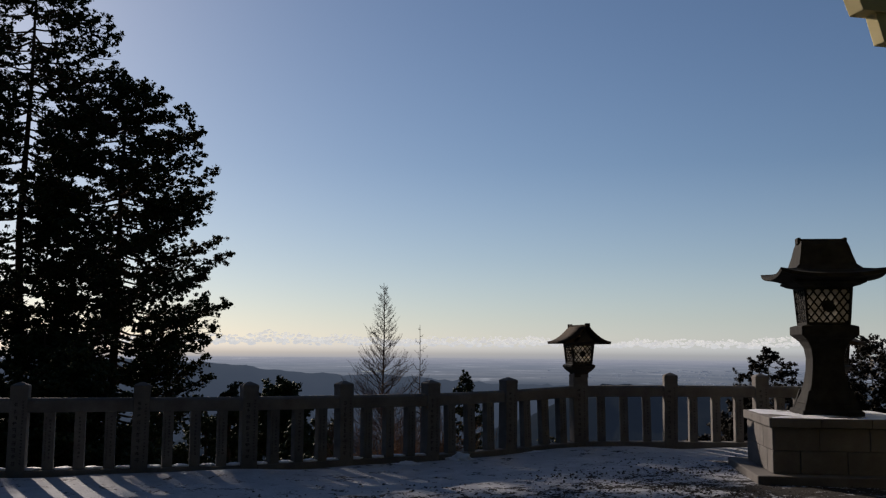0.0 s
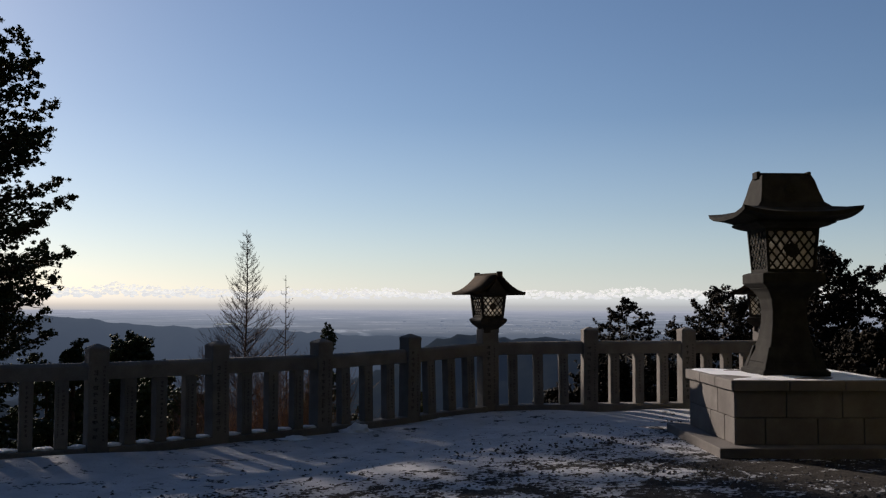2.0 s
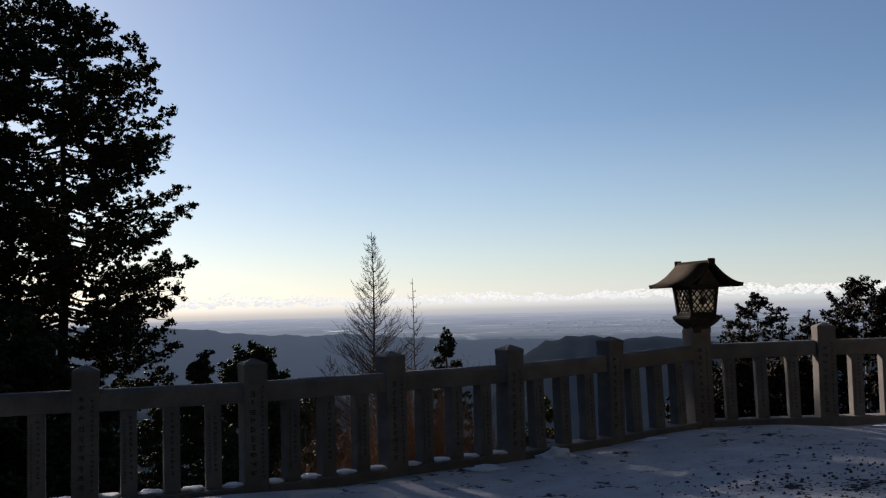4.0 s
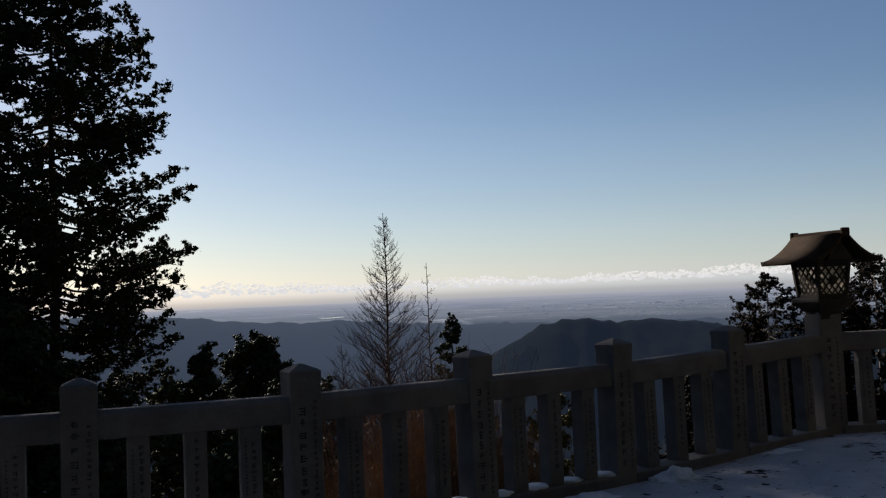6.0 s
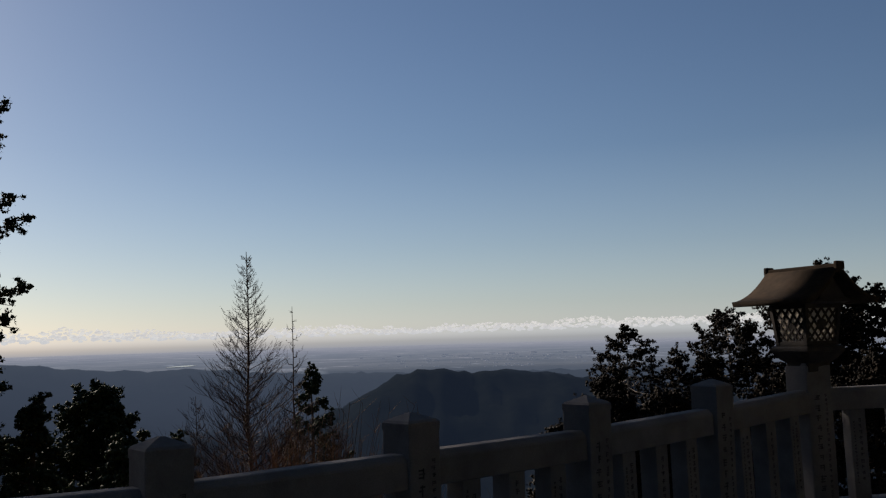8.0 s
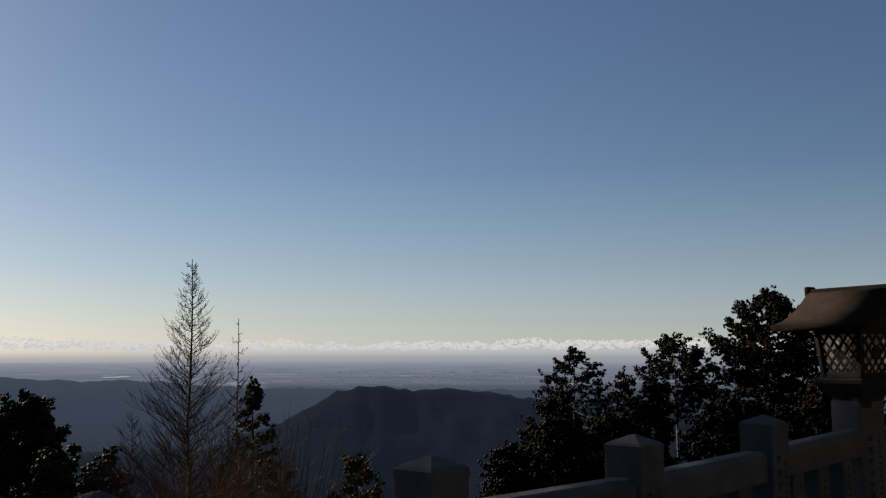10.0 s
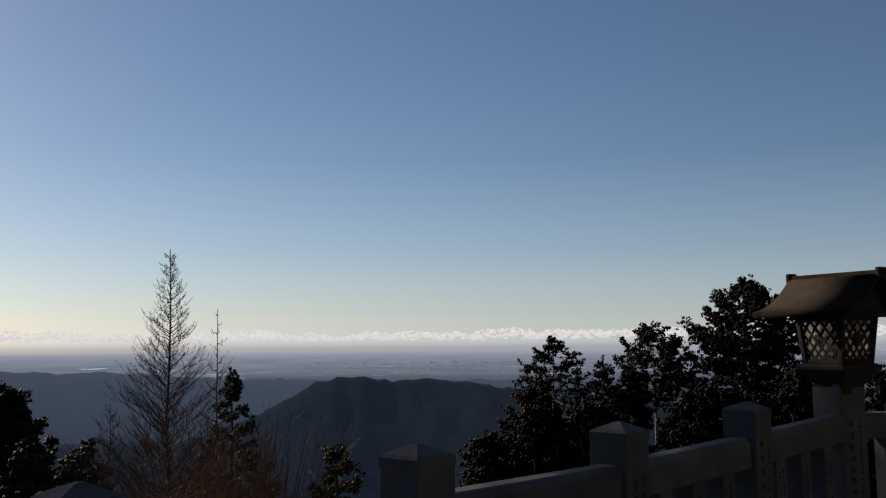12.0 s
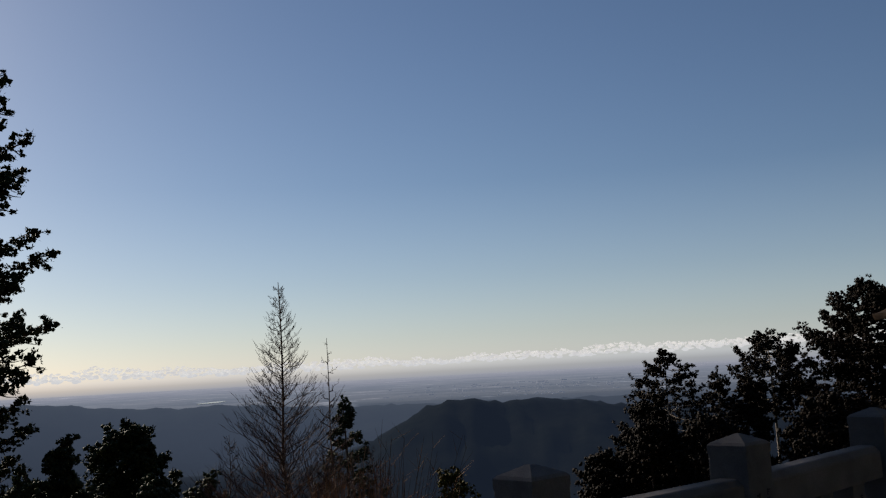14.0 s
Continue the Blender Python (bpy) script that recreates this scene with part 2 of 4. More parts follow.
def box(sx, sy, z0, z1, at=(0, 0), bevel=0.01, taper=1.0, bm=None):
    """A bevelled block standing on z0, its top scaled by taper."""
    own = bmesh.new()
    bmesh.ops.create_cube(own, size=1)
    for v in own.verts:
        k = taper if v.co.z > 0 else 1.0
        v.co = Vector((v.co.x * sx * k + at[0], v.co.y * sy * k + at[1], z0 if v.co.z < 0 else z1))
    if bevel:
        bmesh.ops.bevel(own, geom=own.edges[:], offset=bevel, segments=2, affect="EDGES", profile=0.6)
    if bm is None:
        return own
    merge(bm, own)
    return bm


def merge(bm, other):
    me = bpy.data.meshes.new("tmp")
    other.to_mesh(me)
    other.free()
    bm.from_mesh(me)
    bpy.data.meshes.remove(me)


def lathe_square(profile, bevel=0.0, turn=0.0):
    """A four-sided solid from (half width, z) pairs."""
    bm = bmesh.new()
    rings = []
    for h, z in profile:
        rings.append([bm.verts.new((h * sx, h * sy, z)) for sx, sy in ((-1, -1), (1, -1), (1, 1), (-1, 1))])
    for a, b in zip(rings, rings[1:]):
        for i in range(4):
            bm.faces.new((a[i], a[(i + 1) % 4], b[(i + 1) % 4], b[i]))
    bm.faces.new(rings[0][::-1])
    bm.faces.new(rings[-1])
    if bevel:
        bmesh.ops.bevel(bm, geom=bm.edges[:], offset=bevel, segments=1, affect="EDGES")
    return bm


def lathe_round(profile, n=24):
    bm = bmesh.new()
    rings = [[bm.verts.new((r * math.cos(2 * math.pi * i / n), r * math.sin(2 * math.pi * i / n), z)) for i in range(n)] for r, z in profile]
    for a, b in zip(rings, rings[1:]):
        for i in range(n):
            bm.faces.new((a[i], a[(i + 1) % n], b[(i + 1) % n], b[i]))
    bm.faces.new(rings[0][::-1])
    bm.faces.new(rings[-1])
    return bm


def mesh_object(name, verts, faces, materials, parent=None, label="", smooth=False, slots=None):
    me = bpy.data.meshes.new(name)
    me.from_pydata(np.asarray(verts).tolist(), [], np.asarray(faces).tolist() if not isinstance(faces, list) else faces)
    for mat in materials:
        me.materials.append(mat)
    if slots is not None:
        me.polygons.foreach_set("material_index", np.asarray(slots, dtype=np.int32))
    if smooth:
        me.polygons.foreach_set("use_smooth", np.ones(len(me.polygons), dtype=bool))
    me.update()
    ob = new(name, me)
    if parent is not None:
        ob.parent = parent
    return tagged(ob, label)


# ---- the plan ----
POSTS = [(-6.80, 13.28), (-5.40, 13.50), (-3.97, 13.88), (-2.63, 14.28), (-1.40, 15.00), (-0.172, 15.71), (1.055, 16.44),
         (2.29, 17.12), (3.74, 16.90), (5.22, 16.86), (6.44, 16.84)]
CORNERS = (7, 10)                    # posts that carry a lantern


def court_level(x):
    k = min(max((x + 0.2) / 3.6, 0.0), 1.0)
    return 0.115 * k * k * (3 - 2 * k)


# ---- ground: one sheet from the court to the horizon ----
rng = np.random.default_rng(4)


def edge_y(x):
    xs, ys = [p[0] for p in POSTS], [p[1] for p in POSTS]
    return np.interp(x, [-60, -20] + xs + [9, 40], [6, 11] + ys + [16.9, 12])


def ground_sheet():
    near = np.arange(0.0, 14, 0.28)
    radii = np.concatenate([near, np.geomspace(14, 240, 70), np.linspace(250, 1250, 90), np.geomspace(1280, 4900, 34)])
    az = np.radians(np.concatenate([np.arange(-180, -55, 3.0), np.arange(-55, 60, 0.4), np.arange(60, 180, 3.0)]))
    r, a = np.meshgrid(radii, az, indexing="ij")
    x, y = r * np.sin(a), 9.0 + r * np.cos(a)
    k = np.clip((x + 0.2) / 3.6, 0, 1)
    court = 0.115 * k * k * (3 - 2 * k)
    off = y - edge_y(x) - 0.55
    wob = np.array([noise.noise((px * 0.9, py * 0.9, 0.0)) for px, py in zip(x.ravel(), y.ravel())]).reshape(x.shape)
    broad = np.array([noise.fractal((px * 0.012, py * 0.012, 2.0), 0.6, 2.0, 5) for px, py in zip(x.ravel(), y.ravel())]).reshape(x.shape)
    court = court + 0.018 * wob
    # a shallow drift banked along the foot of the fence
    court = court + 0.05 * np.exp(-((y - edge_y(x) + 0.45) / 0.5) ** 2) * (0.6 + wob)
    slope = -0.42 * np.clip(off, 0, 25) - 0.27 * np.clip(off - 25, 0, 150) - 0.12 * np.clip(off - 175, 0, 260)
    z = np.where(off > 0, court + slope + 0.4 * broad * np.clip(off, 0, 6) / 6 * np.clip(r / 60, 0.2, 6), court)
    deg = np.degrees(a)
    # unseen slopes added to block skylight: steep right of the court, gentler left and behind
    rear = np.clip((np.abs(deg) - 54) / 22, 0, 1) * np.where(r < 1400, 1, 0)
    z = z * (1 - rear) + rear * (court + np.where((deg > 0) & (deg < 150), 2.1, 0.95) * np.clip(r - 13.5, 0, 55) + np.where((deg > 0) & (deg < 150), 0.5, 0.3) * np.clip(r - 68, 0, 200) + 3 * broad * np.clip((r - 13) / 20, 0, 1))
    hill = np.interp(deg, [2, 5, 7.5, 8.8, 10.1, 11.8, 13.4, 15.7, 17.4, 19.6, 24, 30, 60], [-5.5, -4.2, -3.08, -2.2, -1.88, -1.9, -2.12, -2.03, -2.2, -2.5, -3, -3.5, -3.5])
    ridge = np.interp(deg, [-60, -20, -12.7, -9.8, -6.9, -2.2, 1, 4.2, 8, 14, 20, 30], [-0.5, -0.6, -0.78, -1.1, -1.37, -1.47, -1.7, -1.92, -1.95, -2.1, -2.1, -2.2])
    tree = np.array([noise.fractal((d * 0.9, q * 0.01, 5.0), 0.7, 2.0, 5) for d, q in zip(deg.ravel(), r.ravel())]).reshape(x.shape)
    floor_z = -95.0
    for crest, at, width in ((hill, 700.0, 190.0), (ridge, 1000.0, 150.0)):
        top = 1.6 + np.tan(np.radians(crest)) * at + tree * 2.8
        z = np.where((r > 240) & (rear <= 0), np.maximum(np.where(z < floor_z, floor_z, z), floor_z + (top - floor_z) * np.exp(-(((r - at) / width) ** 2)) + 7 * broad * (1 - np.exp(-(((r - at) / 70) ** 2)))), z)
    plain = -36.0 + 0.0 * r
    blend = np.clip((r - 1060) / 120, 0, 1)
    z = np.where((r > 1060) & (rear <= 0), z * (1 - blend) + plain * blend, z)
    n, w = len(radii), len(az)
    idx = np.arange(n * w).reshape(n, w)
    nxt = np.roll(idx, -1, axis=1)
    faces = np.stack([idx[:-1], idx[1:], nxt[1:], nxt[:-1]], -1).reshape(-1, 4)
    rr = np.repeat(radii[:-1], w)
    oo = off[:-1].reshape(-1)
    re = rear[:-1].reshape(-1)
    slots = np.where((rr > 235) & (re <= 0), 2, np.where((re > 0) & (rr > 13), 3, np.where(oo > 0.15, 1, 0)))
    ob = mesh_object("ground", np.stack([x, y, z], -1).reshape(-1, 3), faces[::1, ::-1], [COURT, HILLSIDE, DISTANCE, UNSEEN_SLOPE], smooth=True, slots=slots)
    tagged(ob, "snow-dusted gravel court falling away to wooded hills and a hazy plain", "ground", kind="structure")
    return ob


ground_sheet()


def hill_z(x, y):
    off = y - float(edge_y(x)) - 0.55
    return -0.42 * min(max(off, 0), 25) - 0.27 * min(max(off - 25, 0), 150)


# ---- far cloud bank ----
def cloud_bank():
    bm = bmesh.new()
    bmesh.ops.create_icosphere(bm, subdivisions=2, radius=1)
    base = np.array([v.co[:] for v in bm.verts])
    tris = np.array([[v.index for v in f.verts] for f in bm.faces])
    bm.free()
    vs, fs, n = [], [], 0
    for az in np.arange(-48, 55, 0.025):
        lump = noise.noise((az * 0.16, 3.3, 0)) + 0.6 * noise.noise((az * 0.7, 7.1, 0)) + 0.5 * noise.noise((az * 2.1, 1.1, 0))
        high = 0.50 + max(0.0, 0.26 + 0.42 * lump)
        u = rng.random() ** 0.6
        el = 0.30 + (high - 0.30) * u
        size = rng.uniform(2.6, 7.0) * (1.8 - 1.1 * u)
        d = 4860 + rng.uniform(-30, 30) + 30 * u
        a = radians(az + rng.normal(0, 0.08))
        c = np.array([d * math.sin(a), d * math.cos(a), d * math.tan(radians(el))])
        vs.append(base * rng.uniform(0.8, 1.15, (len(base), 1)) * (size * 1.6, size * 1.6, size * 0.85) + c)
        fs.append(tris + n)
        n += len(base)
    ob = mesh_object("cloud_bank", np.concatenate(vs), np.concatenate(fs), [CLOUD], smooth=True)
    tagged(ob, "long low bank of pale cumulus clouds above the horizon", "cloud", kind="stuff")


cloud_bank()


# ---- glowing sheet painted as far haze on the horizon ----
def haze_sheet():
    m = Mat("haze", 1.0)
    sep = m.node("ShaderNodeSeparateXYZ")
    m.link(m.pos, sep.inputs[0])
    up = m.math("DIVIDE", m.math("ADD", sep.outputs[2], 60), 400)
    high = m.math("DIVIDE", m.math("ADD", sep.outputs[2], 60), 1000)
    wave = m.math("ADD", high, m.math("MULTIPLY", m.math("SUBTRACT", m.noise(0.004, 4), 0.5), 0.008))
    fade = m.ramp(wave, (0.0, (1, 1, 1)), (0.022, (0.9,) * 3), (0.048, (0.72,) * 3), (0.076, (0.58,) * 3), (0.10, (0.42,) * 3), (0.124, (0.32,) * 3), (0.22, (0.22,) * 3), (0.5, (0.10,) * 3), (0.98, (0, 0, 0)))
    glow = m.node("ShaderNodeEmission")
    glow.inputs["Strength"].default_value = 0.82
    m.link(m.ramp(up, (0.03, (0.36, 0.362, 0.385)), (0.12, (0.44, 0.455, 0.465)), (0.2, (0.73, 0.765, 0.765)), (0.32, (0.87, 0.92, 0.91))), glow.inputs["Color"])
    clear, both = m.node("ShaderNodeBsdfTransparent"), m.node("ShaderNodeMixShader")
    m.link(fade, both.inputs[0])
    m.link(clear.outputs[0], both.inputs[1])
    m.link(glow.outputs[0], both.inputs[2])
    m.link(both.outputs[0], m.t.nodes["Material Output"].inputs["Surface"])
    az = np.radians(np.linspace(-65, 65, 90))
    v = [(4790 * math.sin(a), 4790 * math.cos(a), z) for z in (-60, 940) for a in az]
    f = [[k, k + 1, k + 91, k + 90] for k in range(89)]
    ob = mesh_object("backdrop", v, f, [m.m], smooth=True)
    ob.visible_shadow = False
    tagged(ob, "glowing see-through sheet painted as pale haze along the distant horizon", "haze", kind="structure")


haze_sheet()


# ---- reservoir and town on the plain ----
def far_water():
    m = Mat("still_water", 0.12)
    m.color((0.02, 0.03, 0.04))
    m.b.inputs["Specular IOR Level"].default_value = 0.6
    m.bump(m.noise(0.4, 3), 0.04, 0.2)
    bm = bmesh.new()
    rim = []
    for k in range(40):
        a = 2 * math.pi * k / 40
        q = 1 + 0.35 * noise.noise((math.cos(a) * 1.3, math.sin(a) * 1.3, 8.0))
        rim.append((17 * q * math.cos(a), 60 * q * math.sin(a)))
    top = [bm.verts.new((px, py, 0.5)) for px, py in rim]
    low = [bm.verts.new((px, py, -0.5)) for px, py in rim]
    bm.faces.new(top)
    for k in range(40):
        bm.faces.new((low[k], low[(k + 1) % 40], top[(k + 1) % 40], top[k]))
    ob = link_mesh("water", bm, m.m)
    ob.matrix_world = pose(-92, 1730, -35.9, 0, 0, -14)
    tagged(ob, "pale reservoir shining on the plain beyond the ridge", "lake", kind="structure")


def far_town():
    m = Mat("airlit_far_wall", 1.0)
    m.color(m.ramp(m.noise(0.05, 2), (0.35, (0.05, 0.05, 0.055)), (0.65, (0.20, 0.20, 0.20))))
    # bluish emission paints the airlight of the distance onto the buildings
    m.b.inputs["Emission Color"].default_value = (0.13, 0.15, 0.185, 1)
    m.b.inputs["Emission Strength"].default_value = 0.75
    gen = np.random.default_rng(77)
    n = 150
    az = np.radians(gen.normal(16, 4.2, n))
    r = gen.uniform(1190, 2100, n)
    c = np.stack([r * np.sin(az), 9 + r * np.cos(az), np.full(n, -36.0)], -1)
    size = np.stack([gen.uniform(2, 9, n), gen.uniform(2, 5, n), gen.uniform(0.4, 0.9, n)], -1) * (r / 1400)[:, None]
    cube = np.array([(-1, -1, 0), (1, -1, 0), (1, 1, 0), (-1, 1, 0), (-1, -1, 1), (1, -1, 1), (1, 1, 1), (-1, 1, 1)]) * (0.5, 0.5, 1)
    quad = np.array([(0, 1, 5, 4), (1, 2, 6, 5), (2, 3, 7, 6), (3, 0, 4, 7), (4, 5, 6, 7)])
    v = cube[None] * size[:, None] + c[:, None]
    f = quad[None] + (np.arange(n) * 8)[:, None, None]
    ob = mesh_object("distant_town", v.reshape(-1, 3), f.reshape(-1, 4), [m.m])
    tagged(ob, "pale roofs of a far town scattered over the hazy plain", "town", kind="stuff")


far_water()
far_town()


# ---- stone fence ----
def inscription(width, z0, z1, y, columns, seed):
    """Columns of small dark bars on the face at y."""
    r = random.Random(seed)
    bm = bmesh.new()
    for cx, size in columns:
        z = z1 - r.uniform(0, 0.06)
        while z > z0 + size:
            w, h = size * r.uniform(0.6, 1.0), size * r.uniform(0.55, 0.95)
            for k in range(r.randint(2, 3)):
                zz = z - h * (k + 0.5) / 3
                own = box(w * r.uniform(0.5, 1), 0.004, zz - size * 0.07, zz + size * 0.07, (cx + r.uniform(-0.1, 0.1) * size, y), 0)
                merge(bm, own)
            own = box(size * 0.13, 0.004, z - h, z, (cx + r.uniform(-0.3, 0.3) * size, y - 0.0006), 0)
            merge(bm, own)
            z -= size * r.uniform(1.05, 1.35)
    return bm


fence = thing("stone_fence", Matrix.Identity(4), "weathered grey granite fence with capped posts on the snowy terrace edge", "fence")


def fence_post(i):
    x, y = POSTS[i]
    before, after = Vector(POSTS[max(i - 1, 0)]), Vector(POSTS[min(i + 1, len(POSTS) - 1)])
    d = (after - before).normalized()
    a = math.atan2(d.y, d.x)
    z = court_level(x)
    r = random.Random(i)
    corner = i in CORNERS
    s = 0.25 if corner else 0.215
    if corner:
        bm = box(s, s, -0.25, 1.19, bevel=0.012)
        for sx in (-1, 1):                       # scalloped head under the lantern
            for sy in (-1, 1):
                merge(bm, box(0.095, 0.095, 1.15, 1.27, (sx * 0.077, sy * 0.077), 0.02, 0.45))
    else:
        bm = box(s, s, -0.25, 1.13, bevel=0.01)
        merge(bm, lathe_square([(s / 2 + 0.001, 1.115), (s / 2 + 0.001, 1.155), (s / 2 - 0.012, 1.168), (0.012, 1.205)]))
    post = part("post", bm, GRANITE, fence)
    post.matrix_world = pose(x, y, z, r.uniform(-0.6, 0.6), r.uniform(-0.6, 0.6), math.degrees(a))
    tagged(part("inscription", inscription(s, 0.12, 0.98, -s / 2 + 0.0005, [(0.055, 0.034), (-0.03, 0.066)], i), INK, post, "worn dark carved characters"), kind="stuff")


def fence_bay(i):
    a, b = Vector(POSTS[i]), Vector(POSTS[i + 1])
    d = b - a
    length, ang = d.length, math.atan2(d.y, d.x)
    za, zb = court_level(a.x), court_level(b.x)
    tilt = -math.degrees(math.atan2(zb - za, length))
    mid = (a + b) / 2
    zm = (za + zb) / 2
    m = pose(mid.x, mid.y, zm, 0, tilt, math.degrees(ang))
    rail = bmesh.new()
    half, w = length / 2 - 0.09, 0.085
    prof = [(-w, 0.82), (w, 0.82), (w, 0.965), (w - 0.035, 1.0), (-w + 0.035, 1.0), (-w, 0.965)]
    ends = [[rail.verts.new((sx * half, py, pz)) for py, pz in prof] for sx in (-1, 1)]
    for k in range(len(prof)):
        rail.faces.new((ends[0][k], ends[0][(k + 1) % 6], ends[1][(k + 1) % 6], ends[1][k]))
    rail.faces.new(ends[0][::-1])
    rail.faces.new(ends[1])
    bmesh.ops.recalc_face_normals(rail, faces=rail.faces[:])
    bmesh.ops.bevel(rail, geom=rail.edges[:], offset=0.007, segments=1, affect="EDGES")
    part("rail", rail, GRANITE, fence).matrix_world = m
    base = box(length - 0.2, 0.24, -0.25, 0.10, bevel=0.015)
    part("base_stone", base, GRANITE, fence).matrix_world = m
    for k in (-1, 0, 1):
        r = random.Random(i * 10 + k)
        bal = part("baluster", box(0.135, 0.135, 0.095, 0.83, bevel=0.008), GRANITE, fence)
        bal.matrix_world = m @ pose(k * length / 4, 0, 0, 0, 0, r.uniform(-2, 2))
        tagged(part("inscription", inscription(0.135, 0.2, 0.78, -0.067, [(0.015, 0.038), (-0.035, 0.022)] if k else [(0, 0.042)], i * 7 + k), INK, bal, "worn dark carved characters"), kind="stuff")


for i in range(len(POSTS)):
    fence_post(i)
for i in range(len(POSTS) - 1):
    fence_bay(i)


# ---- small snow patches on the fence base, standing in for sunlit snow behind ----
def snow_patch(i, k, name="snow_patch"):
    a, b = Vector(POSTS[i]), Vector(POSTS[i + 1])
    p = a.lerp(b, k)
    r = random.Random(i * 31 + int(k * 100))
    bm = bmesh.new()
    bmesh.ops.create_icosphere(bm, subdivisions=3, radius=1)
    for v in bm.verts:
        q = 1 + 0.35 * noise.noise(v.co * 1.6 + Vector((i, k * 9, 0)))
        v.co = Vector((v.co.x * 0.11 * q, v.co.y * 0.10 * q, v.co.z * 0.022 * q))
    ob = link_mesh(name, bm, SNOW, smooth=True)
    d = b - a
    ob.matrix_world = pose(p.x, p.y, court_level(p.x) + 0.108, 0, 0, math.degrees(math.atan2(d.y, d.x)))
    tagged(ob, "small snow patch on the granite fence base, standing in for sunlit snow behind", "snow", "snow patches on the fence base")


for i in range(5):
    for k in (0.125, 0.375, 0.625, 0.875):
        snow_patch(i, k)


def snow_mound(x, y, r, h, seed):
    bm = bmesh.new()
    bmesh.ops.create_icosphere(bm, subdivisions=4, radius=1)
    for v in bm.verts:
        q = 1 + 0.4 * noise.noise(v.co * 1.9 + Vector((seed, 0, 0))) + 0.15 * noise.noise(v.co * 5)
        v.co = Vector((v.co.x * r * q, v.co.y * r * q * 0.8, max(v.co.z, -0.3) * h * q * (1 - 0.4 * math.hypot(v.co.x, v.co.y))))
    ob = link_mesh("snow_mound", bm, SNOW, smooth=True)
    ob.matrix_world = pose(x, y, court_level(x) + 0.01)
    tagged(ob, "small heap of swept snow at the foot of the fence", "snow", "snow heaps by the fence")


for k, (hx, hy, hr, hh) in enumerate([(0.28, 15.62, 0.2, 0.13), (-0.5, 15.15, 0.2, 0.05), (1.6, 16.3, 0.25, 0.045)]):
    snow_mound(hx, hy, hr, hh, k * 3.7)


# ---- wooden lanterns on the corner posts ----
def gable_roof(length, width, z_eave, z_ridge, thick=0.05, n=10):
    """A gable roof with concave slopes; the ridge runs along y."""
    bm = bmesh.new()
    rows = []
    for side in (-1, 1):
        for k in range(n + 1):
            u = k / n
            xx = side * (0.03 + (width / 2 - 0.03) * u)
            zz = z_eave + (z_ridge - z_eave) * (1 - u) ** 1.75
            rows.append((side, xx, zz))
    left = [(x, z) for s, x, z in rows if s < 0][::-1] + [(x, z) for s, x, z in rows if s > 0]
    top = [[bm.verts.new((x, sy * length / 2 * (1 + 0.10 * (abs(x) / (width / 2)) ** 2), z)) for x, z in left] for sy in (-1, 1)]
    low = [[bm.verts.new((x * 0.985, sy * length / 2 * (1 + 0.08 * (abs(x) / (width / 2)) ** 2), z - thick)) for x, z in left] for sy in (-1, 1)]
    for k in range(len(left) - 1):
        bm.faces.new((top[0][k], top[0][k + 1], top[1][k + 1], top[1][k]))
        bm.faces.new((low[0][k + 1], low[0][k], low[1][k], low[1][k + 1]))
        bm.faces.new((low[0][k], low[0][k + 1], top[0][k + 1], top[0][k]))
        bm.faces.new((top[1][k], top[1][k + 1], low[1][k + 1], low[1][k]))
    bm.faces.new((low[0][0], top[0][0], top[1][0], low[1][0]))
    bm.faces.new((top[0][-1], low[0][-1], low[1][-1], top[1][-1]))
    bmesh.ops.recalc_face_normals(bm, faces=bm.faces[:])
    return bm


def lattice(w0, w1, z0, z1, y, cells, bar=0.017):
    """A diamond lattice on a slightly tapering face."""
    bm = bmesh.new()
    h = z1 - z0
    step = w0 / cells
    rise = step * 1.35
    for sgn in (-1, 1):
        k = -w0 / 2 - h / rise * step
        while k < w0 / 2 + h / rise * step:
            x0, x1 = k, k + sgn * h / rise * step
            a, b = (x0, z0), (x1, z1)
            t0, t1 = 0.0, 1.0
            for lim in (-w0 / 2, w0 / 2):
                if (a[0] - lim) * (b[0] - lim) < 0:
                    t = (lim - a[0]) / (b[0] - a[0])
                    inside = (b[0] > lim) if lim < 0 else (b[0] < lim)
                    if inside:
                        t0 = max(t0, t)
                    else:
                        t1 = min(t1, t)
            midx = a[0] + (b[0] - a[0]) * (t0 + t1) / 2
            if t1 > t0 + 0.02 and abs(midx) < w0 / 2:
                p, q = [Vector((a[0] + (b[0] - a[0]) * t, y, z0 + h * t)) for t in (t0, t1)]
                d = (q - p).normalized()
                nrm = Vector((-d.z, 0, d.x)) * bar / 2
                dep = Vector((0, 0.006, 0))
                vs = [bm.verts.new(c) for c in (p - nrm - dep, p + nrm - dep, q + nrm - dep, q - nrm - dep, p - nrm + dep, p + nrm + dep, q + nrm + dep, q - nrm + dep)]
                for f in ((0, 1, 2, 3), (7, 6, 5, 4), (0, 4, 5, 1), (1, 5, 6, 2), (2, 6, 7, 3), (3, 7, 4, 0)):
                    bm.faces.new([vs[j] for j in f])
            k += step
    for v in bm.verts:
        f = (v.co.z - z0) / h
        v.co.x *= 1 + (w1 / w0 - 1) * f
    return bm


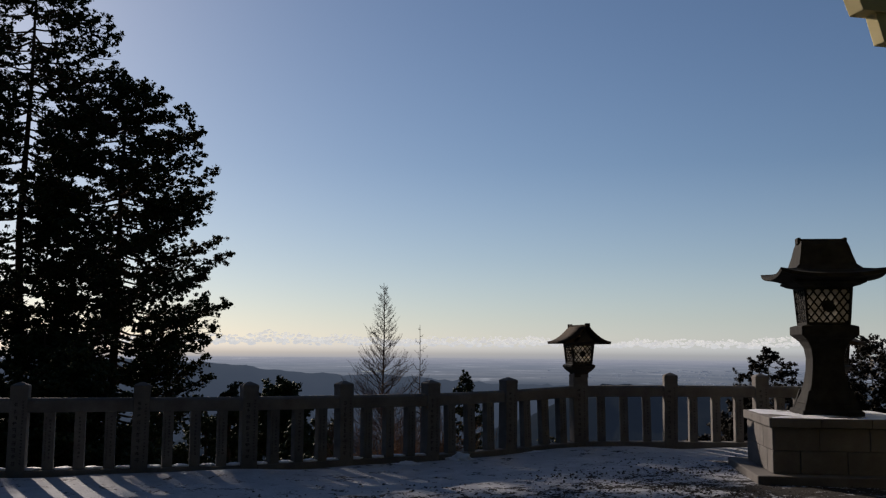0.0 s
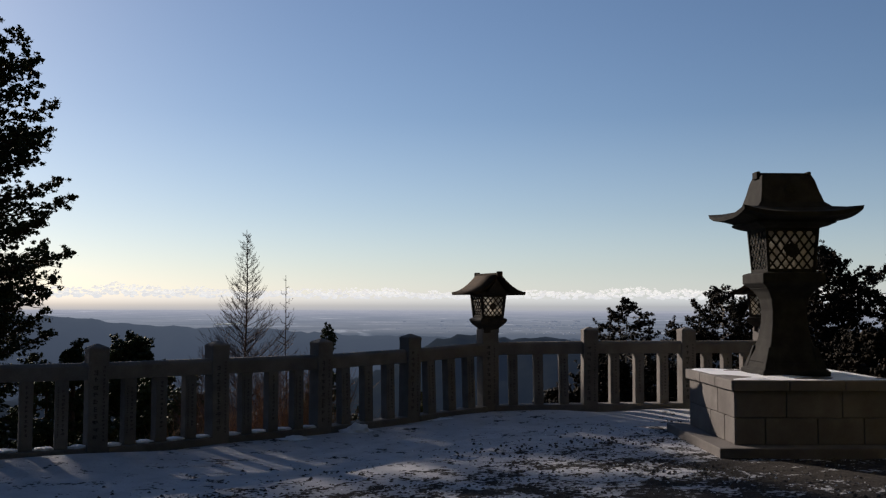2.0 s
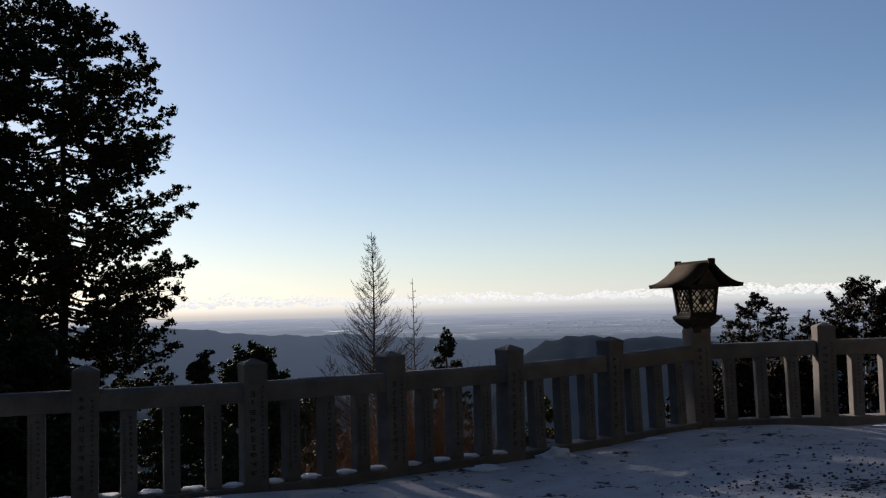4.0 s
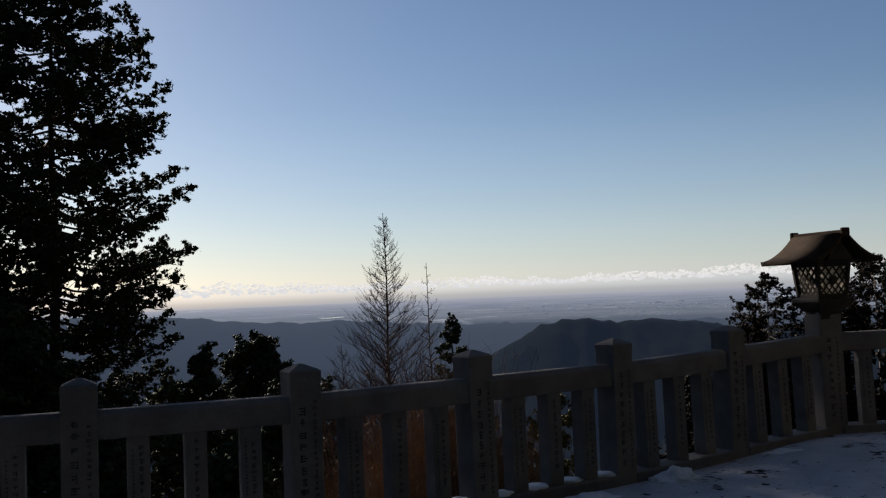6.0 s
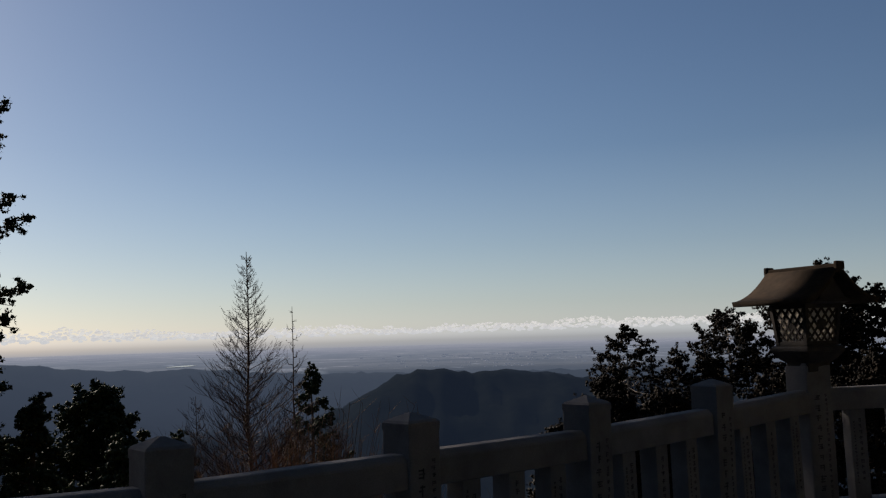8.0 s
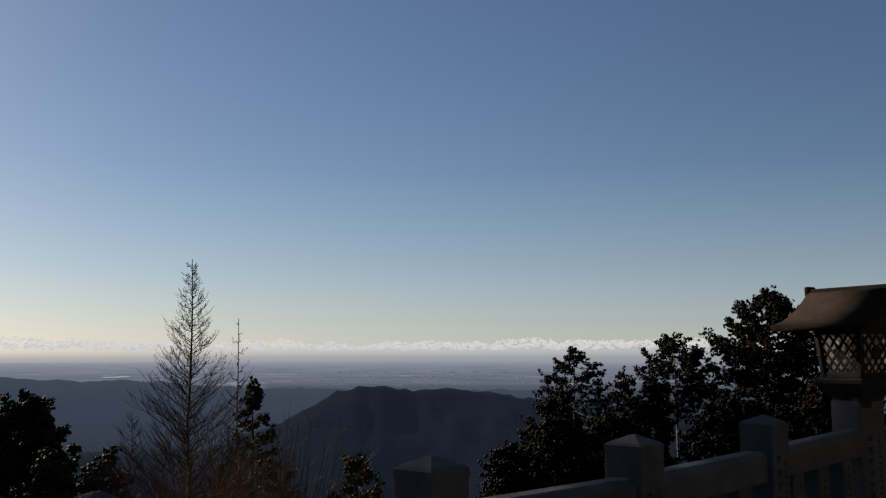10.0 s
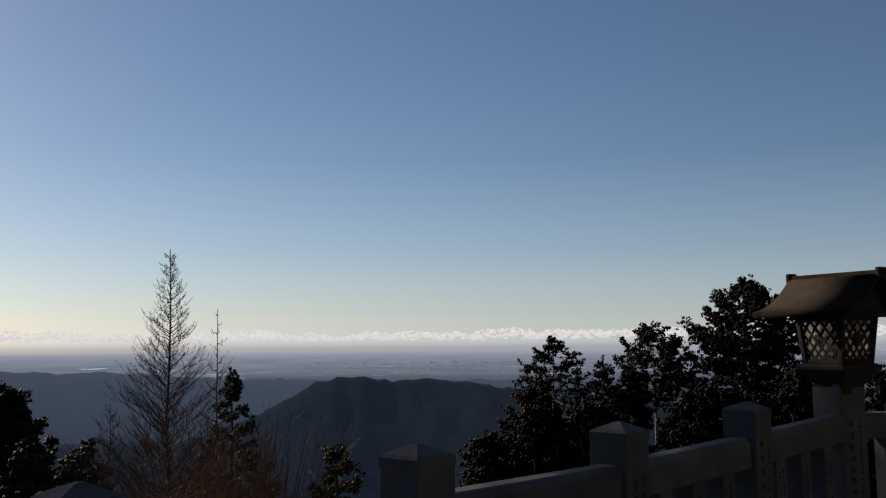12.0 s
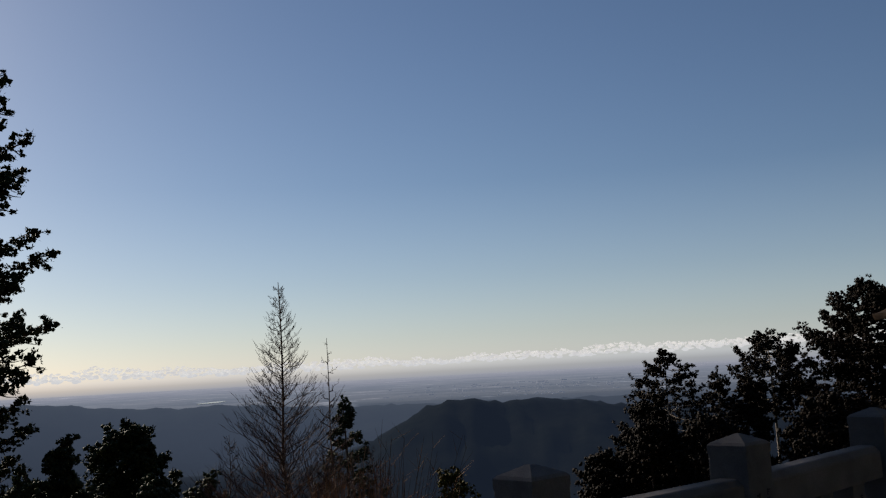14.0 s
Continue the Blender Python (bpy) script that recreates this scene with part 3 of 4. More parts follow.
def disc(r, y0, y1, z, n=20):
    bm = bmesh.new()
    a = [[bm.verts.new((r * math.cos(2 * math.pi * k / n), yy, z + r * math.sin(2 * math.pi * k / n))) for k in range(n)] for yy in (y0, y1)]
    for k in range(n):
        bm.faces.new((a[0][k], a[0][(k + 1) % n], a[1][(k + 1) % n], a[1][k]))
    bm.faces.new(a[0])
    bm.faces.new(a[1][::-1])
    bmesh.ops.recalc_face_normals(bm, faces=bm.faces[:])
    return bm


def fire_box(parent, half0, half1, z0, z1, cells, frame_mat, paper, bar=0.017, crest=True):
    """The paper-lined box of a lantern: corner posts, bands, four latticed faces."""
    h = z1 - z0
    for sx in (-1, 1):
        for sy in (-1, 1):
            own = box(0.035, 0.035, 0, h, bevel=0.004)
            for v in own.verts:
                f = v.co.z / h
                hh = half0 + (half1 - half0) * f - 0.017
                v.co = Vector((v.co.x + sx * hh, v.co.y + sy * hh, v.co.z + z0))
            part("corner_post", own, frame_mat, parent)
    for z, hh in ((z0, half0), (z1 - 0.035, half1)):
        band = bmesh.new()
        for k in range(4):
            own = box(hh * 2 - 0.06, 0.03, z, z + 0.035, (0, -hh + 0.018), 0.003)
            bmesh.ops.rotate(own, verts=own.verts[:], matrix=Matrix.Rotation(k * math.pi / 2, 3, "Z"))
            merge(band, own)
        part("band", band, frame_mat, parent)
    for k in range(4):
        turn = Matrix.Rotation(k * math.pi / 2, 4, "Z")
        pane = bmesh.new()
        q = [pane.verts.new((sx * (hh - 0.03), -hh + 0.03, z)) for sx, hh, z in ((-1, half0, z0 + 0.03), (1, half0, z0 + 0.03), (1, half1, z1 - 0.03), (-1, half1, z1 - 0.03))]
        pane.faces.new(q)
        p = part("pane", pane, paper, parent, "cream paper pane")
        p.matrix_local = turn
        grid = lattice(half0 * 2 - 0.07, half1 * 2 - 0.07, z0 + 0.03, z1 - 0.03, 0, cells, bar)
        if crest and k in (0, 2):
            r = min(half0, h) * 0.30
            merge(grid, disc(r * 0.45, -0.012, 0.008, z0 + h * 0.5, 12))
            for q in range(8):
                petal = disc(r * 0.34, -0.010, 0.006, z0 + h * 0.5 + r * 0.68 * math.sin(q * math.pi / 4), 10)
                bmesh.ops.translate(petal, verts=petal.verts[:], vec=(r * 0.68 * math.cos(q * math.pi / 4), 0, 0))
                merge(grid, petal)
        for v in grid.verts:
            f = (v.co.z - z0) / h
            v.co.y += -(half0 + (half1 - half0) * f) + 0.018
        g = part("lattice", grid, frame_mat, parent, "dark diamond lattice")
        g.matrix_local = turn


def post_lantern(x, y, turn, label):
    z = court_level(x) + 1.19
    lan = thing("post_lantern", pose(x, y, z, 0, 0, turn), label, "lantern", "lanterns on the fence posts")
    part("neck", lathe_square([(0.12, -0.05), (0.12, 0.02), (0.155, 0.05), (0.185, 0.085), (0.20, 0.11)], 0.004), WOOD, lan)
    part("tray", lathe_square([(0.20, 0.11), (0.207, 0.118), (0.207, 0.15), (0.18, 0.165)], 0.004), WOOD, lan)
    fire_box(lan, 0.17, 0.20, 0.165, 0.50, 4, WOOD, LIT_PAPER, 0.012)
    part("plate", lathe_square([(0.215, 0.50), (0.25, 0.515), (0.25, 0.535), (0.12, 0.62)], 0.003), WOOD, lan)
    part("roof", gable_roof(0.76, 0.80, 0.54, 0.79, 0.045), ROOF, lan, "weathered brown concave roof", True)
    ridge = box(0.07, 0.75, 0.765, 0.812, bevel=0.008)
    for sy in (-1, 1):
        merge(ridge, box(0.085, 0.04, 0.76, 0.832, (0, sy * 0.385), 0.012))
    part("ridge", ridge, ROOF, lan)
    for sy in (-1, 1):
        gab = bmesh.new()
        q = [gab.verts.new(c) for c in ((-0.15, sy * 0.30, 0.53), (0.15, sy * 0.30, 0.53), (0, sy * 0.30, 0.73))]
        q2 = [gab.verts.new(v.co + Vector((0, -sy * 0.02, 0))) for v in q]
        gab.faces.new(q)
        gab.faces.new(q2)
        for j in range(3):
            gab.faces.new((q[j], q[(j + 1) % 3], q2[(j + 1) % 3], q2[j]))
        bmesh.ops.recalc_face_normals(gab, faces=gab.faces[:])
        part("gable", gab, WOOD, lan)
    return lan


post_lantern(*POSTS[7], 13, "small wooden lattice lantern with concave roof on a fence post")
post_lantern(*POSTS[10], -40, "small wooden lattice lantern on the fence post behind the pedestal")


# ---- big lantern and its pedestal ----
PED = pose(4.86, 13.36, 0.12, 0, 0, -8)
ped = thing("lantern_pedestal", PED, "square pedestal of pale cut stone blocks with snow on top", "pedestal")


def pedestal():
    part("plinth", box(2.12, 2.12, -0.2, 0.10, bevel=0.015), BLOCK, ped)
    part("core", box(1.56, 1.56, 0.05, 0.70, bevel=0), BLOCK, ped)
    r = random.Random(3)
    for side in range(4):
        turn = Matrix.Rotation(side * math.pi / 2, 4, "Z")
        for row in range(2):
            z0, z1 = 0.10 + row * 0.275 + 0.003, 0.10 + (row + 1) * 0.275 - 0.003
            cuts = [-0.83, -0.30, 0.28, 0.83] if row else [-0.83, -0.52, 0.02, 0.50, 0.83]
            for a, b in zip(cuts, cuts[1:]):
                blk = part("block", box(b - a - 0.007, 0.12, z0, z1, ((a + b) / 2, -0.775 - r.uniform(0, 0.006)), 0.008), BLOCK, ped)
                blk.matrix_local = turn
        cuts = [-0.87, -0.28, 0.30, 0.87]
        for a, b in zip(cuts, cuts[1:]):
            cap = part("cap_stone", box(b - a - 0.006, 0.42, 0.65, 0.76, ((a + b) / 2, -0.665), 0.012), BLOCK, ped)
            cap.matrix_local = turn @ pose(0, 0, 0.0005 * side)
    part("top_slab", box(0.95, 0.95, 0.6, 0.755, bevel=0.0), BLOCK, ped)


pedestal()


def snow_cover():
    bm = bmesh.new()
    n = 26
    g = [[None] * (n + 1) for _ in range(n + 1)]
    for i in range(n + 1):
        for j in range(n + 1):
            x, y = -0.84 + 1.68 * i / n, -0.84 + 1.68 * j / n
            e = min(0.84 - abs(x), 0.84 - abs(y))
            q = noise.noise((x * 2.4, y * 2.4, 4.0))
            hgt = 0.022 * min(e / 0.08, 1) * (0.35 + q * 1.4) - 0.003
            g[i][j] = bm.verts.new((x, y, 0.763 + hgt))
    for i in range(n):
        for j in range(n):
            bm.faces.new((g[i][j], g[i + 1][j], g[i + 1][j + 1], g[i][j + 1]))
    ob = link_mesh("snow_cover", bm, SNOW, smooth=True)
    ob.matrix_world = PED
    tagged(ob, "thin patchy snow lying on the stone pedestal top", "snow")


snow_cover()


def big_lantern():
    lan = thing("temple_lantern", PED @ pose(0, 0, 0.765) @ Matrix.Diagonal((0.92, 0.92, 0.955, 1)), "tall dark bronze shrine lantern with flared roof on a stone pedestal", "lantern")
    part("foot", lathe_square([(0.40, 0.0), (0.40, 0.05), (0.36, 0.08), (0.345, 0.14)], 0.006), BRONZE, lan)
    # splayed four-legged stem
    stem = [(0.345, 0.14), (0.29, 0.25), (0.24, 0.40), (0.212, 0.58), (0.205, 0.74), (0.225, 0.87), (0.275, 0.96), (0.32, 1.00)]
    part("stem", lathe_square(stem, 0.01), BRONZE, lan)
    for k in range(4):
        own = lathe_square([(0.05, 0.02), (0.055, 0.10), (0.04, 0.2), (0.03, 0.32)], 0.006)
        bmesh.ops.translate(own, verts=own.verts[:], vec=(0.33, 0.33, 0))
        for v in own.verts:
            v.co.x -= 0.22 * v.co.z
            v.co.y -= 0.22 * v.co.z
        p = part("leg", own, BRONZE, lan)
        p.matrix_local = Matrix.Rotation(k * math.pi / 2, 4, "Z")
    part("tray", lathe_square([(0.32, 1.0), (0.35, 1.03), (0.375, 1.05), (0.375, 1.16), (0.31, 1.18)], 0.008), BRONZE, lan)
    fire_box(lan, 0.29, 0.325, 1.18, 1.68, 5, BRONZE, PAPER, 0.02)
    part("plate", lathe_square([(0.33, 1.68), (0.40, 1.70), (0.47, 1.735), (0.47, 1.76), (0.3, 1.82)], 0.005), BRONZE, lan)
    # roof: a steep hood over widely flared eaves that lift at the corners
    bm = bmesh.new()
    prof = [(0.0, 0.30, 0.17, 2.305), (0.15, 0.32, 0.22, 2.24), (0.35, 0.345, 0.28, 2.11), (0.55, 0.38, 0.345, 1.98), (0.70, 0.44, 0.42, 1.905), (0.85, 0.56, 0.55, 1.86), (1.0, 0.70, 0.69, 1.835)]
    m = 12
    rings = []
    for u, hx, hy, z in prof:
        ring = []
        for k in range(4 * m):
            side, f = divmod(k, m)
            f = f / m * 2 - 1
            px, py = ((f, -1), (1, f), (-f, 1), (-1, -f))[side]
            lift = 0.075 * (abs(f) ** 3) * max(0, (u - 0.6) / 0.4)
            ring.append(bm.verts.new((px * hx, py * hy, z + lift)))
        rings.append(ring)
    low = [bm.verts.new((v.co.x * 0.985, v.co.y * 0.985, v.co.z - 0.045)) for v in rings[-1]]
    inner = [bm.verts.new((v.co.x * 0.62, v.co.y * 0.62, 1.76)) for v in rings[-1]]
    rings += [low, inner]
    w = 4 * m
    for a, b in zip(rings, rings[1:]):
        for k in range(w):
            bm.faces.new((a[k], b[k], b[(k + 1) % w], a[(k + 1) % w]))
    bm.faces.new(rings[0])
    bm.faces.new(inner[::-1])
    bmesh.ops.recalc_face_normals(bm, faces=bm.faces[:])
    part("roof", bm, BRONZE, lan, "dark flared bronze roof")
    part("ridge", box(0.62, 0.13, 2.29, 2.345, bevel=0.012), BRONZE, lan)
    for sx in (-1, 1):
        part("ridge_end", box(0.05, 0.17, 2.27, 2.36, (sx * 0.31, 0), 0.015), BRONZE, lan)
        own = disc(0.07, -0.01, 0.012, 2.12)
        bmesh.ops.translate(own, verts=own.verts[:], vec=(0, -0.285 if sx < 0 else 0.285, 0))
        part("crest", own, BRONZE, lan)


big_lantern()


# ---- golden torii gate ----
def torii():
    gate = thing("torii_gate", pose(4.67, 10.58, 0.11, 0, 0, 12), "tall gold-painted torii gate standing on the snowy court", "gate")
    span = 5.0
    part("tie_beam", box(span + 0.4, 0.13, 3.72, 4.06, (span / 2 + 0.2, 0), 0.008), GOLD, gate)
    low = box(span + 1.02, 0.17, 4.69, 4.99, (span / 2 + 0.2, 0), 0.008)
    for v in low.verts:
        v.co.x += (v.co.z - 4.69) * 0.30 * (1 if v.co.x > 1 else -1)
    part("lintel", low, GOLD, gate)
    top = box(span + 1.52, 0.23, 4.992, 5.31, (span / 2 + 0.2, 0), 0.008)
    for v in top.verts:
        v.co.x += (v.co.z - 4.99) * 0.40 * (1 if v.co.x > 1 else -1)
    part("top_beam", top, GOLD, gate)
    part("central_strut", box(0.26, 0.12, 4.055, 4.695, (span / 2 + 0.2, 0), 0.006), GOLD, gate)
    for px in (1.05, span - 0.65):
        own = lathe_round([(0.20, -0.1), (0.195, 2.0), (0.175, 4.70)])
        bmesh.ops.translate(own, verts=own.verts[:], vec=(px, 0, 0))
        part("pillar", own, GOLD, gate, smooth=True)
        own = lathe_round([(0.27, -0.1), (0.27, 0.16), (0.22, 0.22)])
        bmesh.ops.translate(own, verts=own.verts[:], vec=(px, 0, 0))
        part("footing", own, BLOCK, gate, "grey stone footing", True)


torii()


# ---- trees ----
def tube(points, radii, sides=6):
    """A tapering limb through points."""
    vs, fs = [], []
    pts = [Vector(p) for p in points]
    for i, (p, rad) in enumerate(zip(pts, radii)):
        d = (pts[min(i + 1, len(pts) - 1)] - pts[max(i - 1, 0)]).normalized()
        u = d.orthogonal().normalized()
        w = d.cross(u)
        for k in range(sides):
            a = 2 * math.pi * k / sides
            vs.append(tuple(p + (u * math.cos(a) + w * math.sin(a)) * rad))
    for i in range(len(pts) - 1):
        for k in range(sides):
            a, b = i * sides + k, i * sides + (k + 1) % sides
            fs.append([a, b, b + sides, a + sides])
    return vs, fs


class Tubes:
    def __init__(self):
        self.v, self.f = [], []

    def add(self, points, radii, sides=5):
        v, f = tube(points, radii, sides)
        n = len(self.v)
        self.v += v
        self.f += [[i + n for i in q] for q in f]


def tri_mesh(name, verts, tris, material, parent):
    """A smooth mesh of triangles from arrays."""
    me = bpy.data.meshes.new(name)
    n = len(tris)
    me.vertices.add(len(verts))
    me.vertices.foreach_set("co", np.ascontiguousarray(verts, dtype=np.float32).ravel())
    me.loops.add(n * 3)
    me.loops.foreach_set("vertex_index", np.ascontiguousarray(tris, dtype=np.int32).ravel())
    me.polygons.add(n)
    me.polygons.foreach_set("loop_start", np.arange(n, dtype=np.int32) * 3)
    me.polygons.foreach_set("use_smooth", np.ones(n, dtype=bool))
    me.materials.append(material)
    me.update(calc_edges=True)
    ob = new(name, me)
    ob.parent = parent
    return ob


def unit(v):
    return v / (np.linalg.norm(v, axis=-1, keepdims=True) + 1e-9)


def tufts(centres, sizes, lobes, leaves, leaf, gen):
    """Cushions of foliage: small lumpy lobes packed round each centre, fringed with pointed sprigs."""
    c, s = np.asarray(centres), np.asarray(sizes)
    n = len(c) * lobes
    cc, ss = np.repeat(c, lobes, axis=0), np.repeat(s, lobes)
    d = unit(gen.normal(size=(n, 3)))
    p = cc + d * (ss * gen.uniform(0.25, 0.82, n))[:, None] * (1, 1, 0.75)
    u = unit(gen.normal(size=(n, 3)))
    w = unit(np.cross(u, unit(gen.normal(size=(n, 3)))))
    x = np.cross(u, w)
    rad = (ss * gen.uniform(0.24, 0.46, n))[:, None, None] * gen.uniform(0.7, 1.35, (n, 6, 1))
    axes = np.stack([u, w, -u, -w, x * 0.8, -x * 0.8], 1)
    lobe_v = (p[:, None] + axes * rad).reshape(-1, 3)
    octa = np.array([(0, 1, 4), (1, 2, 4), (2, 3, 4), (3, 0, 4), (1, 0, 5), (2, 1, 5), (3, 2, 5), (0, 3, 5)])
    lobe_f = (octa[None] + (np.arange(n) * 6)[:, None, None]).reshape(-1, 3)
    k = len(c) * leaves
    cc, ss = np.repeat(c, leaves, axis=0), np.repeat(s, leaves)
    d = unit(gen.normal(size=(k, 3)))
    p = cc + d * (ss * gen.uniform(0.55, 1.02, k))[:, None] * (1, 1, 0.68)
    out = unit(d + 0.6 * gen.normal(size=(k, 3)) + (0, 0, 0.25))
    side = unit(np.cross(out, gen.normal(size=(k, 3))))
    ln, wd = leaf * gen.uniform(0.7, 1.5, (k, 1)), leaf * gen.uniform(0.22, 0.4, (k, 1))
    leaf_v = np.stack([p - side * wd - out * ln * 0.4, p + side * wd - out * ln * 0.4, p + out * ln * 0.6], 1).reshape(-1, 3)
    leaf_f = np.arange(k * 3).reshape(-1, 3) + len(lobe_v)
    return np.concatenate([lobe_v, leaf_v]), np.concatenate([lobe_f, leaf_f])


def conifer(name, x, y, base, top, shape, label, leaf_mat, seed, limbs=60, tuft=0.3, lobes=7, leaves=16, leaf=0.10, bark=BARK, trunk_r=0.35, upturn=0.22, sag=0.12, group="", sparse=1.0):
    """A tapered trunk, boughs that sag and turn up at the tip, side branchlets with cushions of foliage. shape: (share of height, radius) pairs."""
    gen = np.random.default_rng(seed)
    h = top - base
    ob = thing(name, pose(x, y, base), label, "tree", group)
    hs, rs = [q[0] for q in shape], [q[1] for q in shape]
    wood = Tubes()
    bend = gen.normal(0, 0.004 * h, (6, 2))
    bend[0] = 0
    line = [Vector((bend[k][0], bend[k][1], h * k / 5 * 0.985)) for k in range(6)]
    wood.add(line, [trunk_r * (1 - 0.93 * (k / 5) ** 0.9) for k in range(6)], 10)
    centres, sizes = [], []
    for i in range(limbs):
        f = hs[0] + (hs[-1] - hs[0]) * ((i + gen.random()) / limbs)
        r = max(0.4 * tuft, float(np.interp(f, hs, rs)) - 0.8 * tuft) * gen.choice([1.0, 0.8, 0.55], p=[0.62, 0.23, 0.15]) * gen.uniform(0.93, 1.08)
        a = i * 2.39996 + gen.normal(0, 0.3)
        rise = (upturn - 0.3 * sag) * r
        z0 = max(f * h - rise, 0.02 * h)
        j = min(int(z0 / h * 5), 4)
        o = line[j].lerp(line[j + 1], min(z0 / h * 5 - j, 1.0))
        swing = gen.normal(0, 0.22)
        pts = []
        for k in range(6):
            u = k / 5
            aa = a + swing * u * u
            pts.append(o + Vector((math.cos(aa) * r * u, math.sin(aa) * r * u, -sag * r * math.sin(u * 2.9) + upturn * r * u ** 2.2)))
        r0 = trunk_r * 0.24 * (1 - f * 0.6)
        wood.add(pts, [r0 * (1 - 0.85 * k / 5) + 0.008 for k in range(6)], 4)
        count = max(4, int((4 + 1.15 * r / tuft) * sparse))
        for b in range(count):
            u = 0.22 + 0.78 * (b + gen.random()) / count
            q0 = min(int(u * 5), 4)
            q = pts[q0].lerp(pts[q0 + 1], u * 5 - q0)
            turn = a + swing * u + (-1) ** b * gen.uniform(0.4, 1.15)
            ln = (0.17 * r + 0.7 * tuft) * (1.45 - u) * gen.uniform(0.6, 1.3) + 0.3 * tuft
            e = q + Vector((math.cos(turn) * ln, math.sin(turn) * ln, ln * gen.uniform(-0.35, 0.55)))
            wood.add([q, q.lerp(e, 0.55) + Vector((0, 0, -0.05 * ln)), e], [0.03, 0.018, 0.008], 3)
            for share in (0.5, 1.0):
                c = q.lerp(e, share)
                centres.append((c.x + gen.normal(0, 0.3 * tuft), c.y + gen.normal(0, 0.3 * tuft), c.z + gen.normal(0.15, 0.45) * tuft))
                sizes.append(tuft * gen.uniform(0.6, 1.2) * (1.1 - 0.25 * share))
        centres.append(pts[5][:])
        sizes.append(tuft * gen.uniform(0.6, 0.95))
    for k in range(7):
        centres.append((line[5] + Vector((gen.normal(0, 0.1 + 0.05 * k), gen.normal(0, 0.1 + 0.05 * k), -0.55 * k * tuft + 0.1)))[:])
        sizes.append(tuft * (0.45 + 0.08 * k))
    v, t = tufts(centres, sizes, lobes, leaves, leaf, gen)
    mesh_object("trunk", wood.v, wood.f, [bark], ob, smooth=True)
    tri_mesh("crown", v, t, leaf_mat, ob)
    return ob


def at_slope(x, y):
    return hill_z(x, y) - 0.3


DOME = [(0.03, 0.7), (0.25, 1.0), (0.55, 0.92), (0.75, 0.78), (0.9, 0.5), (0.98, 0.2)]
CONE = [(0.04, 0.9), (0.25, 1.0), (0.5, 0.75), (0.75, 0.42), (0.92, 0.18), (0.99, 0.06)]


def scaled(shape, r):
    return [(f, k * r) for f, k in shape]


def heights(x, y, top, pairs):
    """Pairs of height and radius as shares of the tree's height."""
    base = at_slope(x, y)
    return [((z - base) / (top - base), r) for z, r in pairs]


G1, G2 = "cedars of the grove by the fence", "trees of the hillside grove"


def grow(name, x, y, top, shape, label, mat, seed, limbs, tuft, lobes, leaves, leaf, **more):
    return conifer(name, x, y, at_slope(x, y), top, shape, label, mat, seed, limbs, tuft, lobes, leaves, leaf, **more)


# the grove beside the fence
FRONT = heights(-12.9, 40.5, 13.1, [(-9, 2.6), (-2, 3.9), (0.3, 3.6), (1.8, 4.0), (3.6, 4.5), (5.2, 4.3), (6.9, 4.0), (8.2, 3.9), (9.5, 4.0), (10.7, 3.4), (11.85, 2.5), (12.7, 1.5), (13.05, 0.8)])
REAR = heights(-17.2, 41.5, 19.5, [(-8, 2.8), (0, 4.2), (5, 3.8), (9, 3.3), (11.5, 3.8), (13.7, 4.4), (15.2, 4.4), (16.2, 3.6), (17.4, 2.4), (18.8, 0.9), (19.4, 0.4)])
grow("cedar_tree", -12.9, 40.5, 13.1, FRONT, "tall dark cedar with tufted drooping boughs on the slope", CEDAR, 11, 235, 0.23, 5, 13, 0.085, upturn=0.14, sag=0.10, group=G1, sparse=0.95)
grow("cedar_tree", -17.2, 41.5, 19.5, REAR, "very tall cedar with open crown behind the fence", CEDAR, 12, 180, 0.23, 5, 13, 0.085, upturn=0.14, sag=0.10, group=G1, sparse=0.95)
# two unseen cedars, added to keep the sun off the court
grow("cedar_tree", -22.5, 38.0, 15.5, scaled(DOME, 4.6), "broad dark cedar added out of view to shade the court", CEDAR, 13, 70, 0.45, 6, 8, 0.16, group=G1)
grow("cedar_tree", -28.0, 34.0, 17.0, scaled(DOME, 4.8), "broad dark cedar added out of view to shade the court", CEDAR, 33, 60, 0.5, 6, 8, 0.16, group=G1)
grow("cedar_tree", -12.6, 35.0, 2.0, scaled(DOME, 3.3), "low dark young cedar beneath the tall grove", CEDAR, 14, 75, 0.32, 7, 12, 0.11, group=G1)
grow("cedar_tree", -17.5, 33.0, 4.0, scaled(DOME, 3.6), "low dark young cedar beneath the tall grove", CEDAR, 34, 70, 0.42, 6, 10, 0.13, group=G1)
for k, (px, py, pz, pr) in enumerate([(-9.5, 33.0, -1.6, 2.6), (-14.5, 30.0, -0.2, 2.8), (-18.5, 28.0, 1.0, 3.2), (-6.5, 36.0, -2.4, 2.2), (-14.6, 38.0, 2.6, 3.8)]):
    grow("cedar_tree", px, py, pz, scaled(DOME, pr), "low dark young cedar beneath the tall grove", CEDAR, 90 + k, 70, 0.34, 5, 10, 0.12, group=G1)
grow("cypress_tree", -7.85, 39.0, 0.4, scaled(CONE, 2.6), "dark pointed young cypress on the slope below the fence", CEDAR, 15, 80, 0.24, 7, 14, 0.09)
ROUND = heights(-8.2, 54.7, 0.05, [(-6.5, 3.4), (-4.5, 3.1), (-2.6, 2.4), (-1.6, 1.9), (-0.7, 1.55), (-0.15, 0.9), (0.0, 0.4)])
